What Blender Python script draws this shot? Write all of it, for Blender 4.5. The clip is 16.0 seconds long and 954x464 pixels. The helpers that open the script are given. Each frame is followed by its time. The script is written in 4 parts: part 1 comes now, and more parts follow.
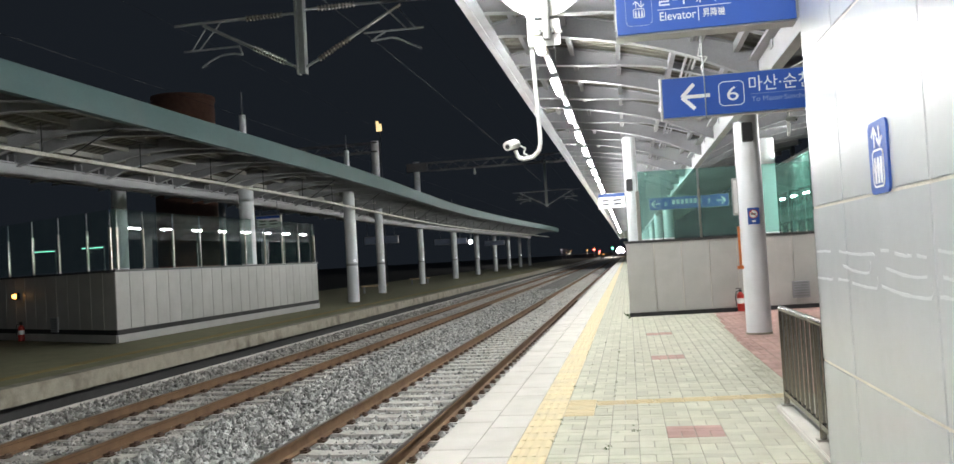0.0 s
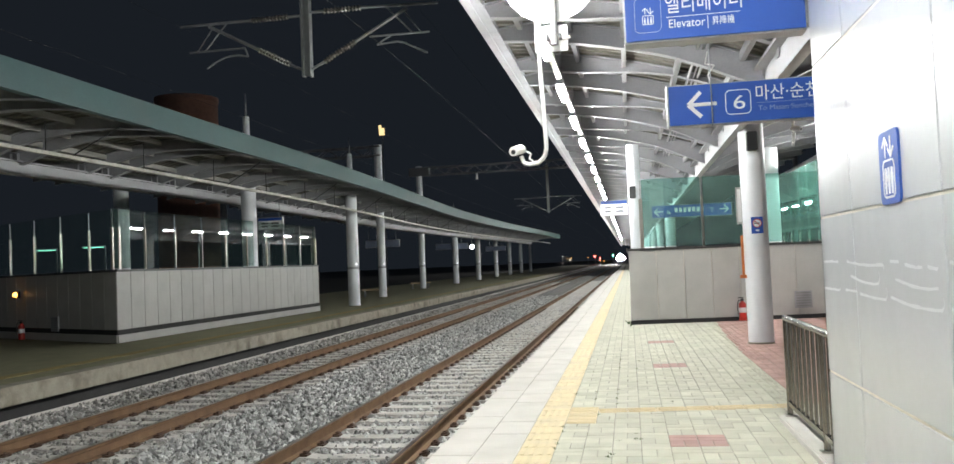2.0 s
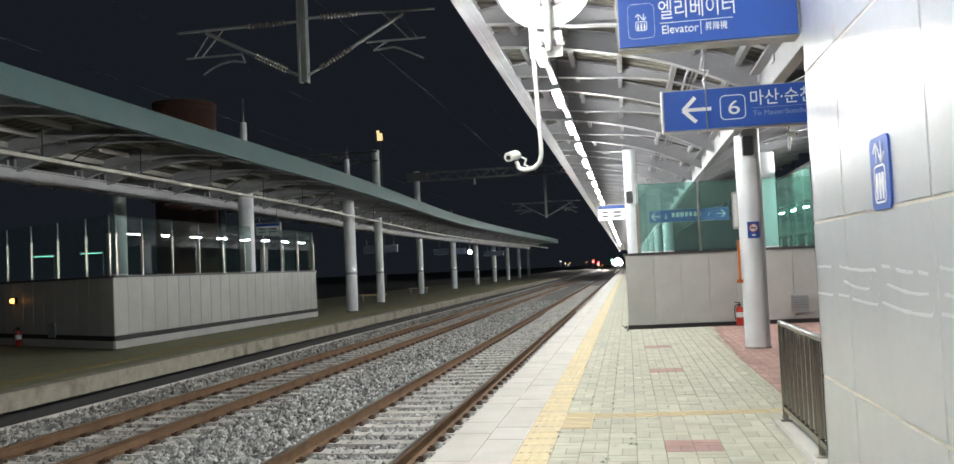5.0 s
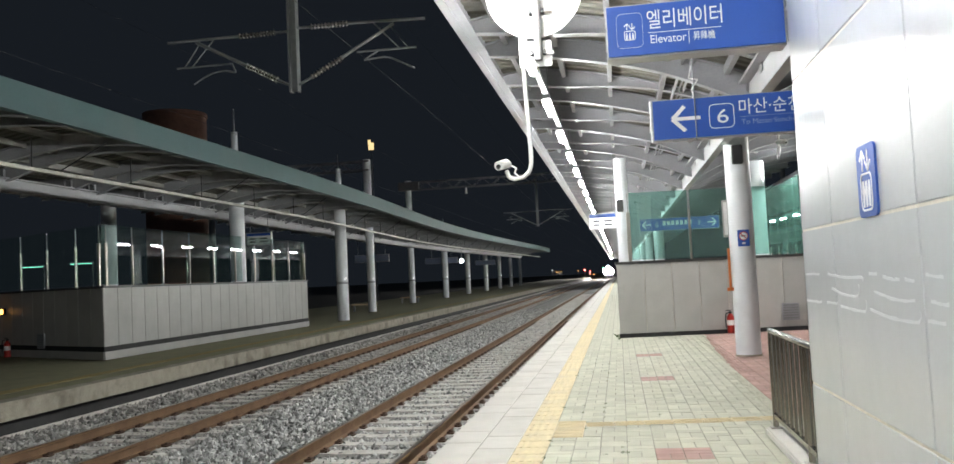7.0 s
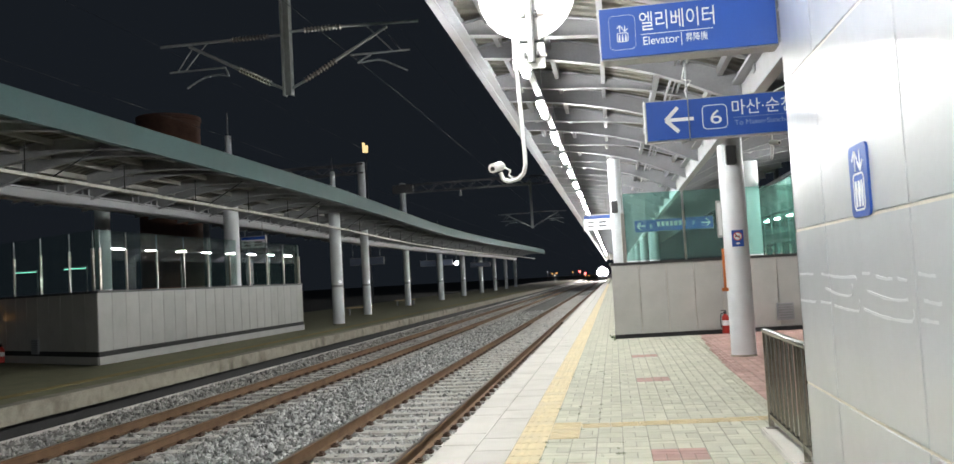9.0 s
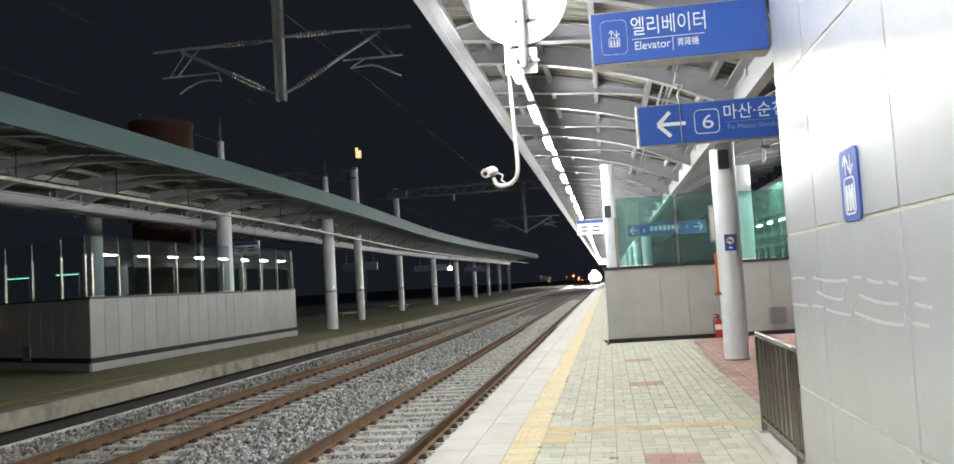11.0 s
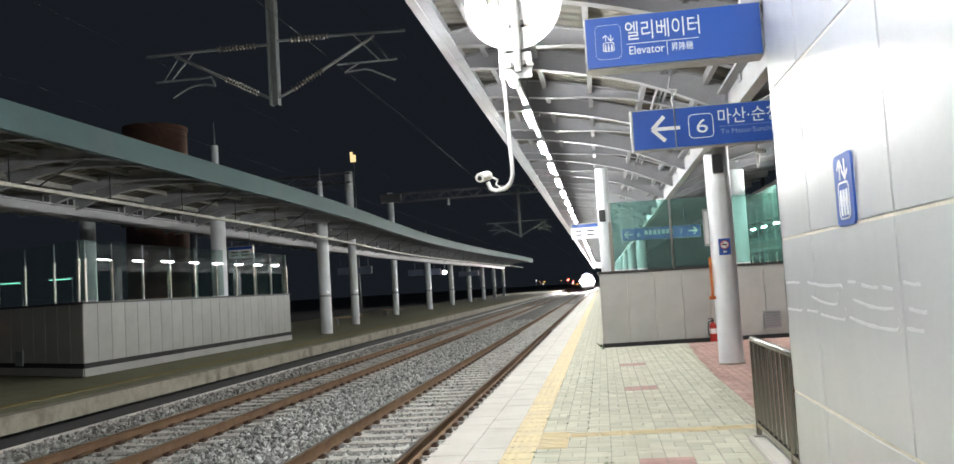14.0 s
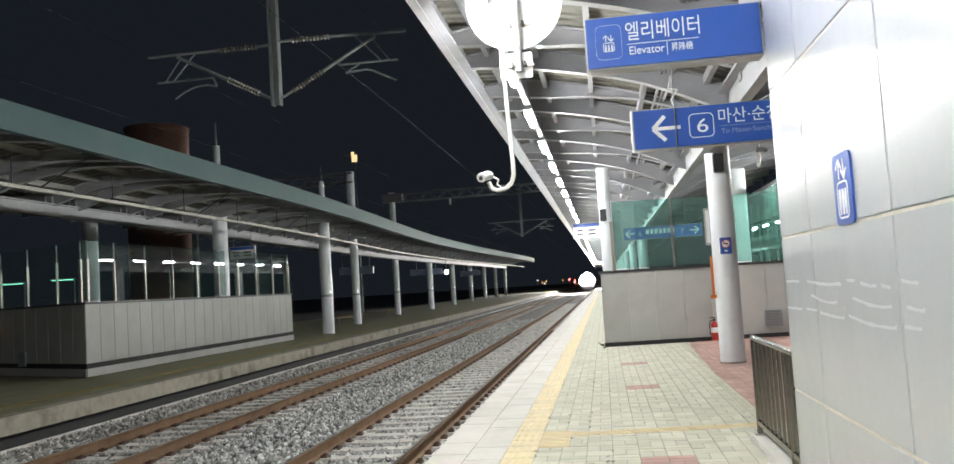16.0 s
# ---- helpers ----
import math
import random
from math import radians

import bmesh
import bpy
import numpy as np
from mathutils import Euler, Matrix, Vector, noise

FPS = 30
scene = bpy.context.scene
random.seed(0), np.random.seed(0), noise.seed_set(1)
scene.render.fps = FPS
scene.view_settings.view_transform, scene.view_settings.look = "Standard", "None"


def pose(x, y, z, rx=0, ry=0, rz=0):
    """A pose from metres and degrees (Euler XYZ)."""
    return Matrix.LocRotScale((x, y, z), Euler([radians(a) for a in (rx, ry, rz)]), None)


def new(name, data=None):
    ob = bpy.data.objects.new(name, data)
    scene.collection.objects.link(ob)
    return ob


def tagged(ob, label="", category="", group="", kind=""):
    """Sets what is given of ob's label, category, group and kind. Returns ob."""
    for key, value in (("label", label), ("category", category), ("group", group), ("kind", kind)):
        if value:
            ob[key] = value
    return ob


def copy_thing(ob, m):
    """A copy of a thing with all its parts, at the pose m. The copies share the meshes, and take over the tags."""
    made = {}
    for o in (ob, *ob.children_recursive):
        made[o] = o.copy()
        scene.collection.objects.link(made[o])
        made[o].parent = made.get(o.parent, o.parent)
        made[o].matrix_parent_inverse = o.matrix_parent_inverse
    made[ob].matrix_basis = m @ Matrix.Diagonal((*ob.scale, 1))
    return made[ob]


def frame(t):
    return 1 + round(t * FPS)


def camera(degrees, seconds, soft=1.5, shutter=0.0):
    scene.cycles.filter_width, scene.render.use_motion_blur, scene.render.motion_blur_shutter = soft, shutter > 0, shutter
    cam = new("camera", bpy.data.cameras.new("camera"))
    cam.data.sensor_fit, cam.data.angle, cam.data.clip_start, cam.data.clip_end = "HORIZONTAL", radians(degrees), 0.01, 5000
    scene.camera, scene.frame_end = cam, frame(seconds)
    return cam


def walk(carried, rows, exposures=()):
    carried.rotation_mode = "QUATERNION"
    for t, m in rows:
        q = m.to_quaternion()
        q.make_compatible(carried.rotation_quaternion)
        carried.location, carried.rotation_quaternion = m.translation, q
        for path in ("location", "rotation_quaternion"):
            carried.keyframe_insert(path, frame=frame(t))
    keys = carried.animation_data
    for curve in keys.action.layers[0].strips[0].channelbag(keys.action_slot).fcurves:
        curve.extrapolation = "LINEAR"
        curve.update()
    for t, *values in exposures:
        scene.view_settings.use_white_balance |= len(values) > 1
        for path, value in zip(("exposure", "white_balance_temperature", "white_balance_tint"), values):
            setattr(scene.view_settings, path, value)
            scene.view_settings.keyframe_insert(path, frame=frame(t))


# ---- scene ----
cam = camera(57.77, 16.0)
PATH = [
    (0, pose(-0.000, -0.000, 1.584, 91.82, 3.28, 9.95)),
    (0.5, pose(-0.003, -0.004, 1.586, 91.74, 3.34, 9.93)),
    (1, pose(-0.010, -0.003, 1.582, 91.66, 3.25, 9.99)),
    (1.5, pose(-0.034, -0.002, 1.583, 91.79, 3.15, 9.95)),
    (2, pose(-0.035, 0.018, 1.584, 92.17, 2.43, 9.99)),
    (2.5, pose(-0.028, 0.016, 1.583, 92.06, 2.11, 9.94)),
    (3, pose(-0.019, 0.022, 1.584, 92.15, 2.28, 10.01)),
    (3.5, pose(-0.017, 0.011, 1.584, 92.18, 2.42, 10.03)),
    (4, pose(-0.012, 0.018, 1.585, 92.26, 2.43, 10.03)),
    (6.5, pose(0.003, 0.005, 1.589, 92.95, 2.75, 9.46)),
    (7, pose(0.007, 0.007, 1.585, 93.07, 2.76, 9.34)),
    (7.5, pose(0.006, 0.008, 1.585, 93.06, 2.89, 9.24)),
    (8, pose(0.014, 0.013, 1.586, 93.04, 3.07, 9.23)),
    (8.5, pose(0.014, 0.011, 1.586, 93.13, 3.14, 9.15)),
    (9, pose(0.010, 0.002, 1.587, 93.19, 3.19, 9.02)),
    (11.5, pose(0.018, 0.005, 1.587, 93.51, 3.34, 8.54)),
    (12, pose(0.015, 0.019, 1.585, 93.50, 3.28, 8.50)),
    (12.5, pose(0.006, 0.010, 1.584, 93.53, 3.34, 8.42)),
    (13, pose(0.010, 0.014, 1.587, 93.57, 3.35, 8.37)),
    (13.5, pose(0.012, 0.009, 1.588, 93.63, 3.42, 8.29)),
    (14, pose(0.017, 0.015, 1.592, 93.74, 3.43, 8.25)),
    (14.5, pose(0.012, 0.009, 1.589, 93.72, 3.46, 8.14)),
    (15, pose(0.014, 0.015, 1.588, 93.70, 3.49, 8.05)),
    (15.5, pose(0.015, 0.003, 1.583, 93.69, 3.48, 8.19)),
    (16, pose(0.023, -0.013, 1.591, 93.72, 3.56, 8.36)),
]
walk(cam, PATH, [(0.0, 0.06), (0.8, 0.12), (1.5, 0.24), (2.1, 0.08), (4.0, -0.06), (8.0, -0.06), (16.0, -0.03)])

# ---- night sky and exposure ----
world = bpy.data.worlds.new("night")
scene.world = world
world.use_nodes = True
world.node_tree.nodes["Background"].inputs[0].default_value = (0.5, 0.64, 0.86, 1)
world.node_tree.nodes["Background"].inputs[1].default_value = 0.018

LAMP = 310.0      # glow of the canopy tubes


# ---- materials ----
def mat(name, col, rough=0.6, metal=0.0, vary=0.15, scale=6.0, fine=60.0, bump=0.1, dirt=None, dirt_amt=0.0, rand=0.0, spec=0.5, coat=0.0, dist=0.004):
    m = bpy.data.materials.new(name)
    m.use_nodes = True
    nt = m.node_tree
    N, L = nt.nodes, nt.links
    b = N["Principled BSDF"]
    b.inputs["Roughness"].default_value = rough
    b.inputs["Metallic"].default_value = metal
    b.inputs["Specular IOR Level"].default_value = spec
    b.inputs["Coat Weight"].default_value = coat
    tc = N.new("ShaderNodeNewGeometry")
    big = N.new("ShaderNodeTexNoise")
    big.inputs["Scale"].default_value = scale
    big.inputs["Detail"].default_value = 5
    L.new(tc.outputs["Position"], big.inputs["Vector"])
    small = N.new("ShaderNodeTexNoise")
    small.inputs["Scale"].default_value = fine
    small.inputs["Detail"].default_value = 3
    L.new(tc.outputs["Position"], small.inputs["Vector"])
    add = N.new("ShaderNodeMath")
    add.operation = "ADD"
    L.new(big.outputs["Fac"], add.inputs[0])
    L.new(small.outputs["Fac"], add.inputs[1])
    ramp = N.new("ShaderNodeMapRange")
    ramp.inputs["From Min"].default_value, ramp.inputs["From Max"].default_value = 0.6, 1.4
    ramp.inputs["To Min"].default_value, ramp.inputs["To Max"].default_value = 1 - vary, 1 + vary
    L.new(add.outputs[0], ramp.inputs["Value"])
    value = ramp.outputs[0]
    if rand:
        oi = N.new("ShaderNodeObjectInfo")
        isl = N.new("ShaderNodeMath")
        isl.operation = "ADD"
        L.new(oi.outputs["Random"], isl.inputs[0])
        L.new(tc.outputs["Random Per Island"], isl.inputs[1])
        fr = N.new("ShaderNodeMath")
        fr.operation = "FRACT"
        L.new(isl.outputs[0], fr.inputs[0])
        mr = N.new("ShaderNodeMapRange")
        mr.inputs["To Min"].default_value, mr.inputs["To Max"].default_value = 1 - rand, 1 + rand
        L.new(fr.outputs[0], mr.inputs["Value"])
        mul = N.new("ShaderNodeMath")
        mul.operation = "MULTIPLY"
        L.new(value, mul.inputs[0])
        L.new(mr.outputs[0], mul.inputs[1])
        value = mul.outputs[0]
    sc = N.new("ShaderNodeVectorMath")
    sc.operation = "SCALE"
    sc.inputs[0].default_value = col
    L.new(value, sc.inputs["Scale"])
    out = sc.outputs[0]
    if dirt:
        dn = N.new("ShaderNodeTexNoise")
        dn.inputs["Scale"].default_value = scale * 0.45
        dn.inputs["Detail"].default_value = 8
        L.new(tc.outputs["Position"], dn.inputs["Vector"])
        dr = N.new("ShaderNodeMapRange")
        dr.inputs["From Min"].default_value, dr.inputs["From Max"].default_value = 0.5, 0.75
        dr.inputs["To Max"].default_value = dirt_amt
        L.new(dn.outputs["Fac"], dr.inputs["Value"])
        mx = N.new("ShaderNodeMix")
        mx.data_type = "RGBA"
        L.new(dr.outputs[0], mx.inputs[0])
        L.new(out, mx.inputs[6])
        mx.inputs[7].default_value = (*dirt, 1)
        out = mx.outputs[2]
    L.new(out, b.inputs["Base Color"])
    if bump:
        bp = N.new("ShaderNodeBump")
        bp.inputs["Strength"].default_value = bump
        bp.inputs["Distance"].default_value = dist
        L.new(small.outputs["Fac"], bp.inputs["Height"])
        L.new(bp.outputs[0], b.inputs["Normal"])
    return m


def enamel(name):
    """Baked enamel sheet: soft base sheen under a clear, slightly buckled gloss."""
    m = mat(name, (0.53, 0.55, 0.575), 0.33, 0, 0.03, 1.5, 30, 0.015, None, 0, 0.03)
    N, L = m.node_tree.nodes, m.node_tree.links
    b = N["Principled BSDF"]
    b.inputs["Coat Weight"].default_value = 1.0
    b.inputs["Coat Roughness"].default_value = 0.2
    geo = N.new("ShaderNodeNewGeometry")
    wave = N.new("ShaderNodeTexNoise")
    wave.inputs["Scale"].default_value = 3.2
    wave.inputs["Detail"].default_value = 1
    L.new(geo.outputs["Position"], wave.inputs["Vector"])
    bp = N.new("ShaderNodeBump")
    bp.inputs["Strength"].default_value = 0.2
    bp.inputs["Distance"].default_value = 0.02
    L.new(wave.outputs["Fac"], bp.inputs["Height"])
    L.new(bp.outputs[0], b.inputs["Coat Normal"])
    return m


def glow(name, col, strength):
    m = bpy.data.materials.new(name)
    m.use_nodes = True
    b = m.node_tree.nodes["Principled BSDF"]
    b.inputs["Base Color"].default_value = (0.8, 0.8, 0.8, 1)
    b.inputs["Emission Color"].default_value = (*col, 1)
    b.inputs["Emission Strength"].default_value = strength
    return m


def glass(name, col, rough=0.01, film=0.0):
    """Thin tinted sheet: a see-through pane with a mirror sheen and a film of dust that scatters light."""
    m = bpy.data.materials.new(name)
    m.use_nodes = True
    nt = m.node_tree
    N, L = nt.nodes, nt.links
    out = N["Material Output"]
    N.remove(N["Principled BSDF"])
    tr = N.new("ShaderNodeBsdfTransparent")
    tr.inputs[0].default_value = (*col, 1)
    gl = N.new("ShaderNodeBsdfGlossy")
    gl.inputs["Roughness"].default_value = rough
    lw = N.new("ShaderNodeLayerWeight")
    lw.inputs[0].default_value = 0.5
    pw = N.new("ShaderNodeMath")
    pw.operation = "POWER"
    pw.inputs[1].default_value = 4.0
    L.new(lw.outputs["Facing"], pw.inputs[0])
    fr = N.new("ShaderNodeMapRange")
    fr.inputs["To Min"].default_value, fr.inputs["To Max"].default_value = 0.045, 0.8
    L.new(pw.outputs[0], fr.inputs["Value"])
    dust = N.new("ShaderNodeBsdfDiffuse")
    dust.inputs[0].default_value = (*[c * .9 for c in col], 1)
    back = N.new("ShaderNodeBsdfTranslucent")
    back.inputs[0].default_value = (*[c * .9 for c in col], 1)
    both = N.new("ShaderNodeMixShader")
    L.new(dust.outputs[0], both.inputs[1])
    L.new(back.outputs[0], both.inputs[2])
    haze = N.new("ShaderNodeTexNoise")
    haze.inputs["Scale"].default_value = 2.5
    haze.inputs["Detail"].default_value = 6
    geo = N.new("ShaderNodeNewGeometry")
    L.new(geo.outputs["Position"], haze.inputs["Vector"])
    amt = N.new("ShaderNodeMapRange")
    amt.inputs["To Min"].default_value, amt.inputs["To Max"].default_value = film * .5, film * 1.5
    L.new(haze.outputs["Fac"], amt.inputs["Value"])
    body = N.new("ShaderNodeMixShader")
    L.new(amt.outputs[0], body.inputs[0])
    L.new(tr.outputs[0], body.inputs[1])
    L.new(both.outputs[0], body.inputs[2])
    mx = N.new("ShaderNodeMixShader")
    L.new(fr.outputs[0], mx.inputs[0])
    L.new(body.outputs[0], mx.inputs[1])
    L.new(gl.outputs[0], mx.inputs[2])
    L.new(mx.outputs[0], out.inputs[0])
    return m


M = dict(
    steel_white=mat("painted_steel_white", (0.62, 0.63, 0.66), 0.38, 0, 0.08, 3, 40, 0.04, (0.35, 0.33, 0.3), 0.35),
    steel_grey=mat("painted_steel_grey", (0.33, 0.34, 0.37), 0.45, 0, 0.12, 3, 40, 0.05, (0.2, 0.19, 0.18), 0.4),
    rafter=mat("rafter_paint", (0.31, 0.31, 0.332), 0.4, 0, 0.1, 3, 40, 0.04, (0.3, 0.29, 0.27), 0.35),
    beam=mat("beam_paint", (0.36, 0.365, 0.385), 0.45, 0, 0.1, 3, 40, 0.04, (0.3, 0.29, 0.27), 0.4),
    sign_faint=mat("faint_lettering", (0.22, 0.28, 0.5), 0.5, 0, 0.05, 3, 60, 0),
    # Stainless with a darker base, standing for the dark surroundings the bars mirror.
    fence=mat("dark_reflecting_stainless", (0.3, 0.28, 0.25), 0.24, 1.0, 0.08, 4, 60, 0.02),
    rafter_far=mat("dusty_rafter_paint", (0.35, 0.355, 0.37), 0.5, 0, 0.15, 3, 40, 0.05, (0.16, 0.15, 0.13), 0.5),
    purlin_far=mat("dusty_purlin_paint", (0.36, 0.355, 0.33), 0.5, 0, 0.15, 3, 40, 0.05, (0.2, 0.19, 0.16), 0.5),
    trunk=mat("weathered_trunking", (0.42, 0.41, 0.36), 0.4, 0.3, 0.3, 4, 30, 0.05, (0.16, 0.15, 0.11), 0.8),
    deck=mat("roof_deck", (0.15, 0.142, 0.122), 0.6, 0, 0.2, 2, 30, 0.1, (0.2, 0.18, 0.15), 0.5),
    teal=mat("teal_fascia", (0.07, 0.132, 0.136), 0.45, 0, 0.1, 2.0, 25, 0.05, (0.1, 0.13, 0.13), 0.5),
    column=mat("column_paint", (0.74, 0.76, 0.8), 0.4, 0, 0.06, 3, 50, 0.05, (0.4, 0.38, 0.36), 0.3),
    panel=enamel("enamel_panel"),
    glue=mat("dried_glue", (0.56, 0.575, 0.59), 0.45, 0, 0.06, 8, 60, 0.05),
    seal=mat("joint_seal", (0.62, 0.58, 0.5), 0.7, 0, 0.15, 8, 60, 0.1),
    cladding=mat("stone_cladding", (0.425, 0.42, 0.405), 0.42, 0, 0.1, 2.5, 90, 0.05, (0.3, 0.28, 0.26), 0.35, 0.05),
    black_base_and_shade=mat("black_base_and_shade", (0.022, 0.021, 0.022), 0.7, 0, 0.3, 6, 50, 0.1),
    cap=mat("cap_rail", (0.07, 0.07, 0.07), 0.35, 0.3, 0.2, 6, 50, 0.05),
    concrete=mat("concrete", (0.33, 0.3, 0.245), 0.85, 0, 0.25, 5, 40, 0.35, (0.12, 0.1, 0.08), 0.9),
    slab=mat("edge_slab", (0.62, 0.59, 0.55), 0.75, 0, 0.08, 3, 120, 0.15, (0.4, 0.37, 0.33), 0.35, 0.04),
    paver=mat("paver", (0.53, 0.52, 0.43), 0.85, 0, 0.12, 4, 130, 0.35, (0.43, 0.44, 0.34), 0.6, 0.11),
    paver_red=mat("paver_red", (0.46, 0.29, 0.255), 0.85, 0, 0.15, 4, 130, 0.35, (0.25, 0.13, 0.1), 0.4, 0.12),
    joint=mat("paver_joint", (0.34, 0.33, 0.27), 0.95, 0, 0.4, 9, 80, 0.3, (0.03, 0.045, 0.02), 1.0),
    tactile=mat("tactile_yellow", (0.68, 0.57, 0.35), 0.7, 0, 0.1, 5, 120, 0.2, (0.58, 0.5, 0.36), 0.7, 0.05),
    # Both darker than the near platform's paver and tactile colours.
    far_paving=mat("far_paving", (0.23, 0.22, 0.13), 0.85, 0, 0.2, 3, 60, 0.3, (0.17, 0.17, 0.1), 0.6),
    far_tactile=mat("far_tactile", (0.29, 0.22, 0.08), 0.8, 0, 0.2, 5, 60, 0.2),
    ballast=mat("ballast_stone", (0.44, 0.44, 0.43), 0.85, 0, 0.3, 20, 120, 0.4, (0.2, 0.18, 0.16), 0.5, 0.75),
    ballast_dimmed=mat("ballast_dimmed", (0.37, 0.36, 0.345), 0.9, 0, 0.3, 20, 120, 0.4, (0.2, 0.17, 0.13), 0.5, 0.72),
    ballast_bed=mat("ballast_bed", (0.25, 0.245, 0.24), 0.95, 0, 0.55, 14, 30, 1.0, (0.12, 0.11, 0.1), 0.7, 0, 0.2, 0, 0.06),
    rust=mat("rusty_rail", (0.18, 0.104, 0.056), 0.8, 0.2, 0.3, 5, 70, 0.25, (0.1, 0.05, 0.03), 0.6),
    rail_top=mat("rail_top", (0.34, 0.27, 0.22), 0.35, 0.9, 0.2, 3, 60, 0.03),
    sleeper=mat("sleeper", (0.56, 0.54, 0.51), 0.85, 0, 0.15, 6, 60, 0.3, (0.3, 0.24, 0.2), 0.6, 0.1),
    clip=mat("rail_clip", (0.1, 0.06, 0.04), 0.7, 0.4, 0.3, 20, 80, 0.2),
    steel=mat("stainless", (0.45, 0.42, 0.38), 0.32, 1.0, 0.06, 4, 60, 0.02),
    galv=mat("galvanised", (0.26, 0.27, 0.28), 0.5, 0.6, 0.2, 8, 60, 0.08),
    gantry=mat("gantry_steel", (0.16, 0.16, 0.17), 0.6, 0.3, 0.2, 8, 60, 0.08),
    insul=mat("insulator", (0.12, 0.11, 0.1), 0.35, 0, 0.2, 8, 60, 0.05),
    wire=mat("wire", (0.022, 0.022, 0.024), 0.9, 0.0, 0.1, 8, 60, 0),
    blue=mat("sign_blue", (0.02, 0.08, 0.37), 0.4, 0, 0.05, 3, 60, 0.01),
    sign_dim=mat("sign_dim", (0.16, 0.19, 0.28), 0.5, 0, 0.1, 3, 60, 0.01),
    sign_white=mat("sign_white", (0.8, 0.8, 0.8), 0.4, 0, 0.03, 3, 60, 0),
    alu=mat("aluminium", (0.42, 0.42, 0.42), 0.4, 0.6, 0.1, 5, 60, 0.03),
    white_plastic=mat("white_plastic", (0.75, 0.75, 0.74), 0.4, 0, 0.05, 5, 60, 0.02),
    black=mat("black_plastic", (0.02, 0.02, 0.022), 0.4, 0, 0.2, 8, 60, 0.03),
    red=mat("red_paint", (0.45, 0.03, 0.02), 0.35, 0, 0.1, 8, 60, 0.02),
    orange=mat("orange_paint", (0.6, 0.16, 0.03), 0.5, 0, 0.1, 8, 60, 0.02),
    wood=mat("bench_wood", (0.48, 0.36, 0.22), 0.6, 0, 0.25, 12, 90, 0.2),
    brown=mat("tower_brown", (0.26, 0.13, 0.09), 0.8, 0, 0.2, 0.3, 3, 0),
    ground=mat("dark_ground", (0.05, 0.05, 0.045), 0.95, 0, 0.4, 0.6, 8, 0.4),
    leaf=mat("leaf", (0.09, 0.13, 0.05), 0.7, 0, 0.3, 3, 30, 0),
    train=mat("train_paint", (0.16, 0.17, 0.2), 0.4, 0, 0.1, 2, 30, 0.02),
    tube=glow("tube_light", (0.98, 1.0, 0.965), LAMP),
    green_tube=glow("green_tube", (0.35, 1.0, 0.75), 3.0),
    marker=glow("marker_lamp", (0.95, 0.98, 1.0), 3.5),
    head=glow("head_lamp", (1.0, 0.97, 0.92), 2200.0),
    sodium=glow("sodium_lamp", (1.0, 0.42, 0.08), 6.0),
    white_lamp=glow("white_lamp", (0.9, 0.95, 1.0), 40.0),
    red_lamp=glow("red_lamp", (1.0, 0.05, 0.05), 40.0),
    green_lamp=glow("green_lamp", (0.1, 1.0, 0.45), 25.0),
    warm_win=glow("warm_window", (1.0, 0.75, 0.35), 1.2),
    screen=glow("display_face", (0.85, 0.9, 1.0), 0.9),
    glass_r=glass("green_glass", (0.6, 0.82, 0.77), film=.07),
    glass_in=glass("dusty_green_glass", (0.42, 0.7, 0.63), film=.22),
    glass_l=glass("clear_glass", (0.75, 0.85, 0.82), film=.012),
)


# ---- helpers ----
def add_box(bm, x0, x1, y0, y1, z0, z1):
    v = [bm.verts.new(p) for p in ((x0, y0, z0), (x1, y0, z0), (x1, y1, z0), (x0, y1, z0), (x0, y0, z1), (x1, y0, z1), (x1, y1, z1), (x0, y1, z1))]
    for f in ((3, 2, 1, 0), (4, 5, 6, 7), (0, 1, 5, 4), (1, 2, 6, 5), (2, 3, 7, 6), (3, 0, 4, 7)):
        bm.faces.new([v[i] for i in f])


def box(x0, x1, y0, y1, z0, z1, bevel=0.0):
    bm = bmesh.new()
    add_box(bm, x0, x1, y0, y1, z0, z1)
    if bevel:
        bmesh.ops.bevel(bm, geom=bm.edges[:], offset=bevel, segments=2, affect="EDGES")
    return bm


def add_tube(bm, a, b, r, r2=None, n=12, caps=True):
    a, b = Vector(a), Vector(b)
    d = (b - a)
    q = d.to_track_quat("Z", "Y")
    r2 = r if r2 is None else r2
    lo = [bm.verts.new(a + q @ Vector((r * math.cos(t), r * math.sin(t), 0))) for t in [i * 2 * math.pi / n for i in range(n)]]
    hi = [bm.verts.new(b + q @ Vector((r2 * math.cos(t), r2 * math.sin(t), 0))) for t in [i * 2 * math.pi / n for i in range(n)]]
    for i in range(n):
        f = bm.faces.new((lo[i], lo[(i + 1) % n], hi[(i + 1) % n], hi[i]))
        f.smooth = True
    if caps:
        bm.faces.new([bm.verts.new(v.co) for v in lo[::-1]])
        bm.faces.new([bm.verts.new(v.co) for v in hi])


def tube(a, b, r, r2=None, n=12):
    bm = bmesh.new()
    add_tube(bm, a, b, r, r2, n)
    return bm


def pipe(points, r, n=8):
    bm = bmesh.new()
    for a, b in zip(points, points[1:]):
        add_tube(bm, a, b, r, None, n)
    return bm


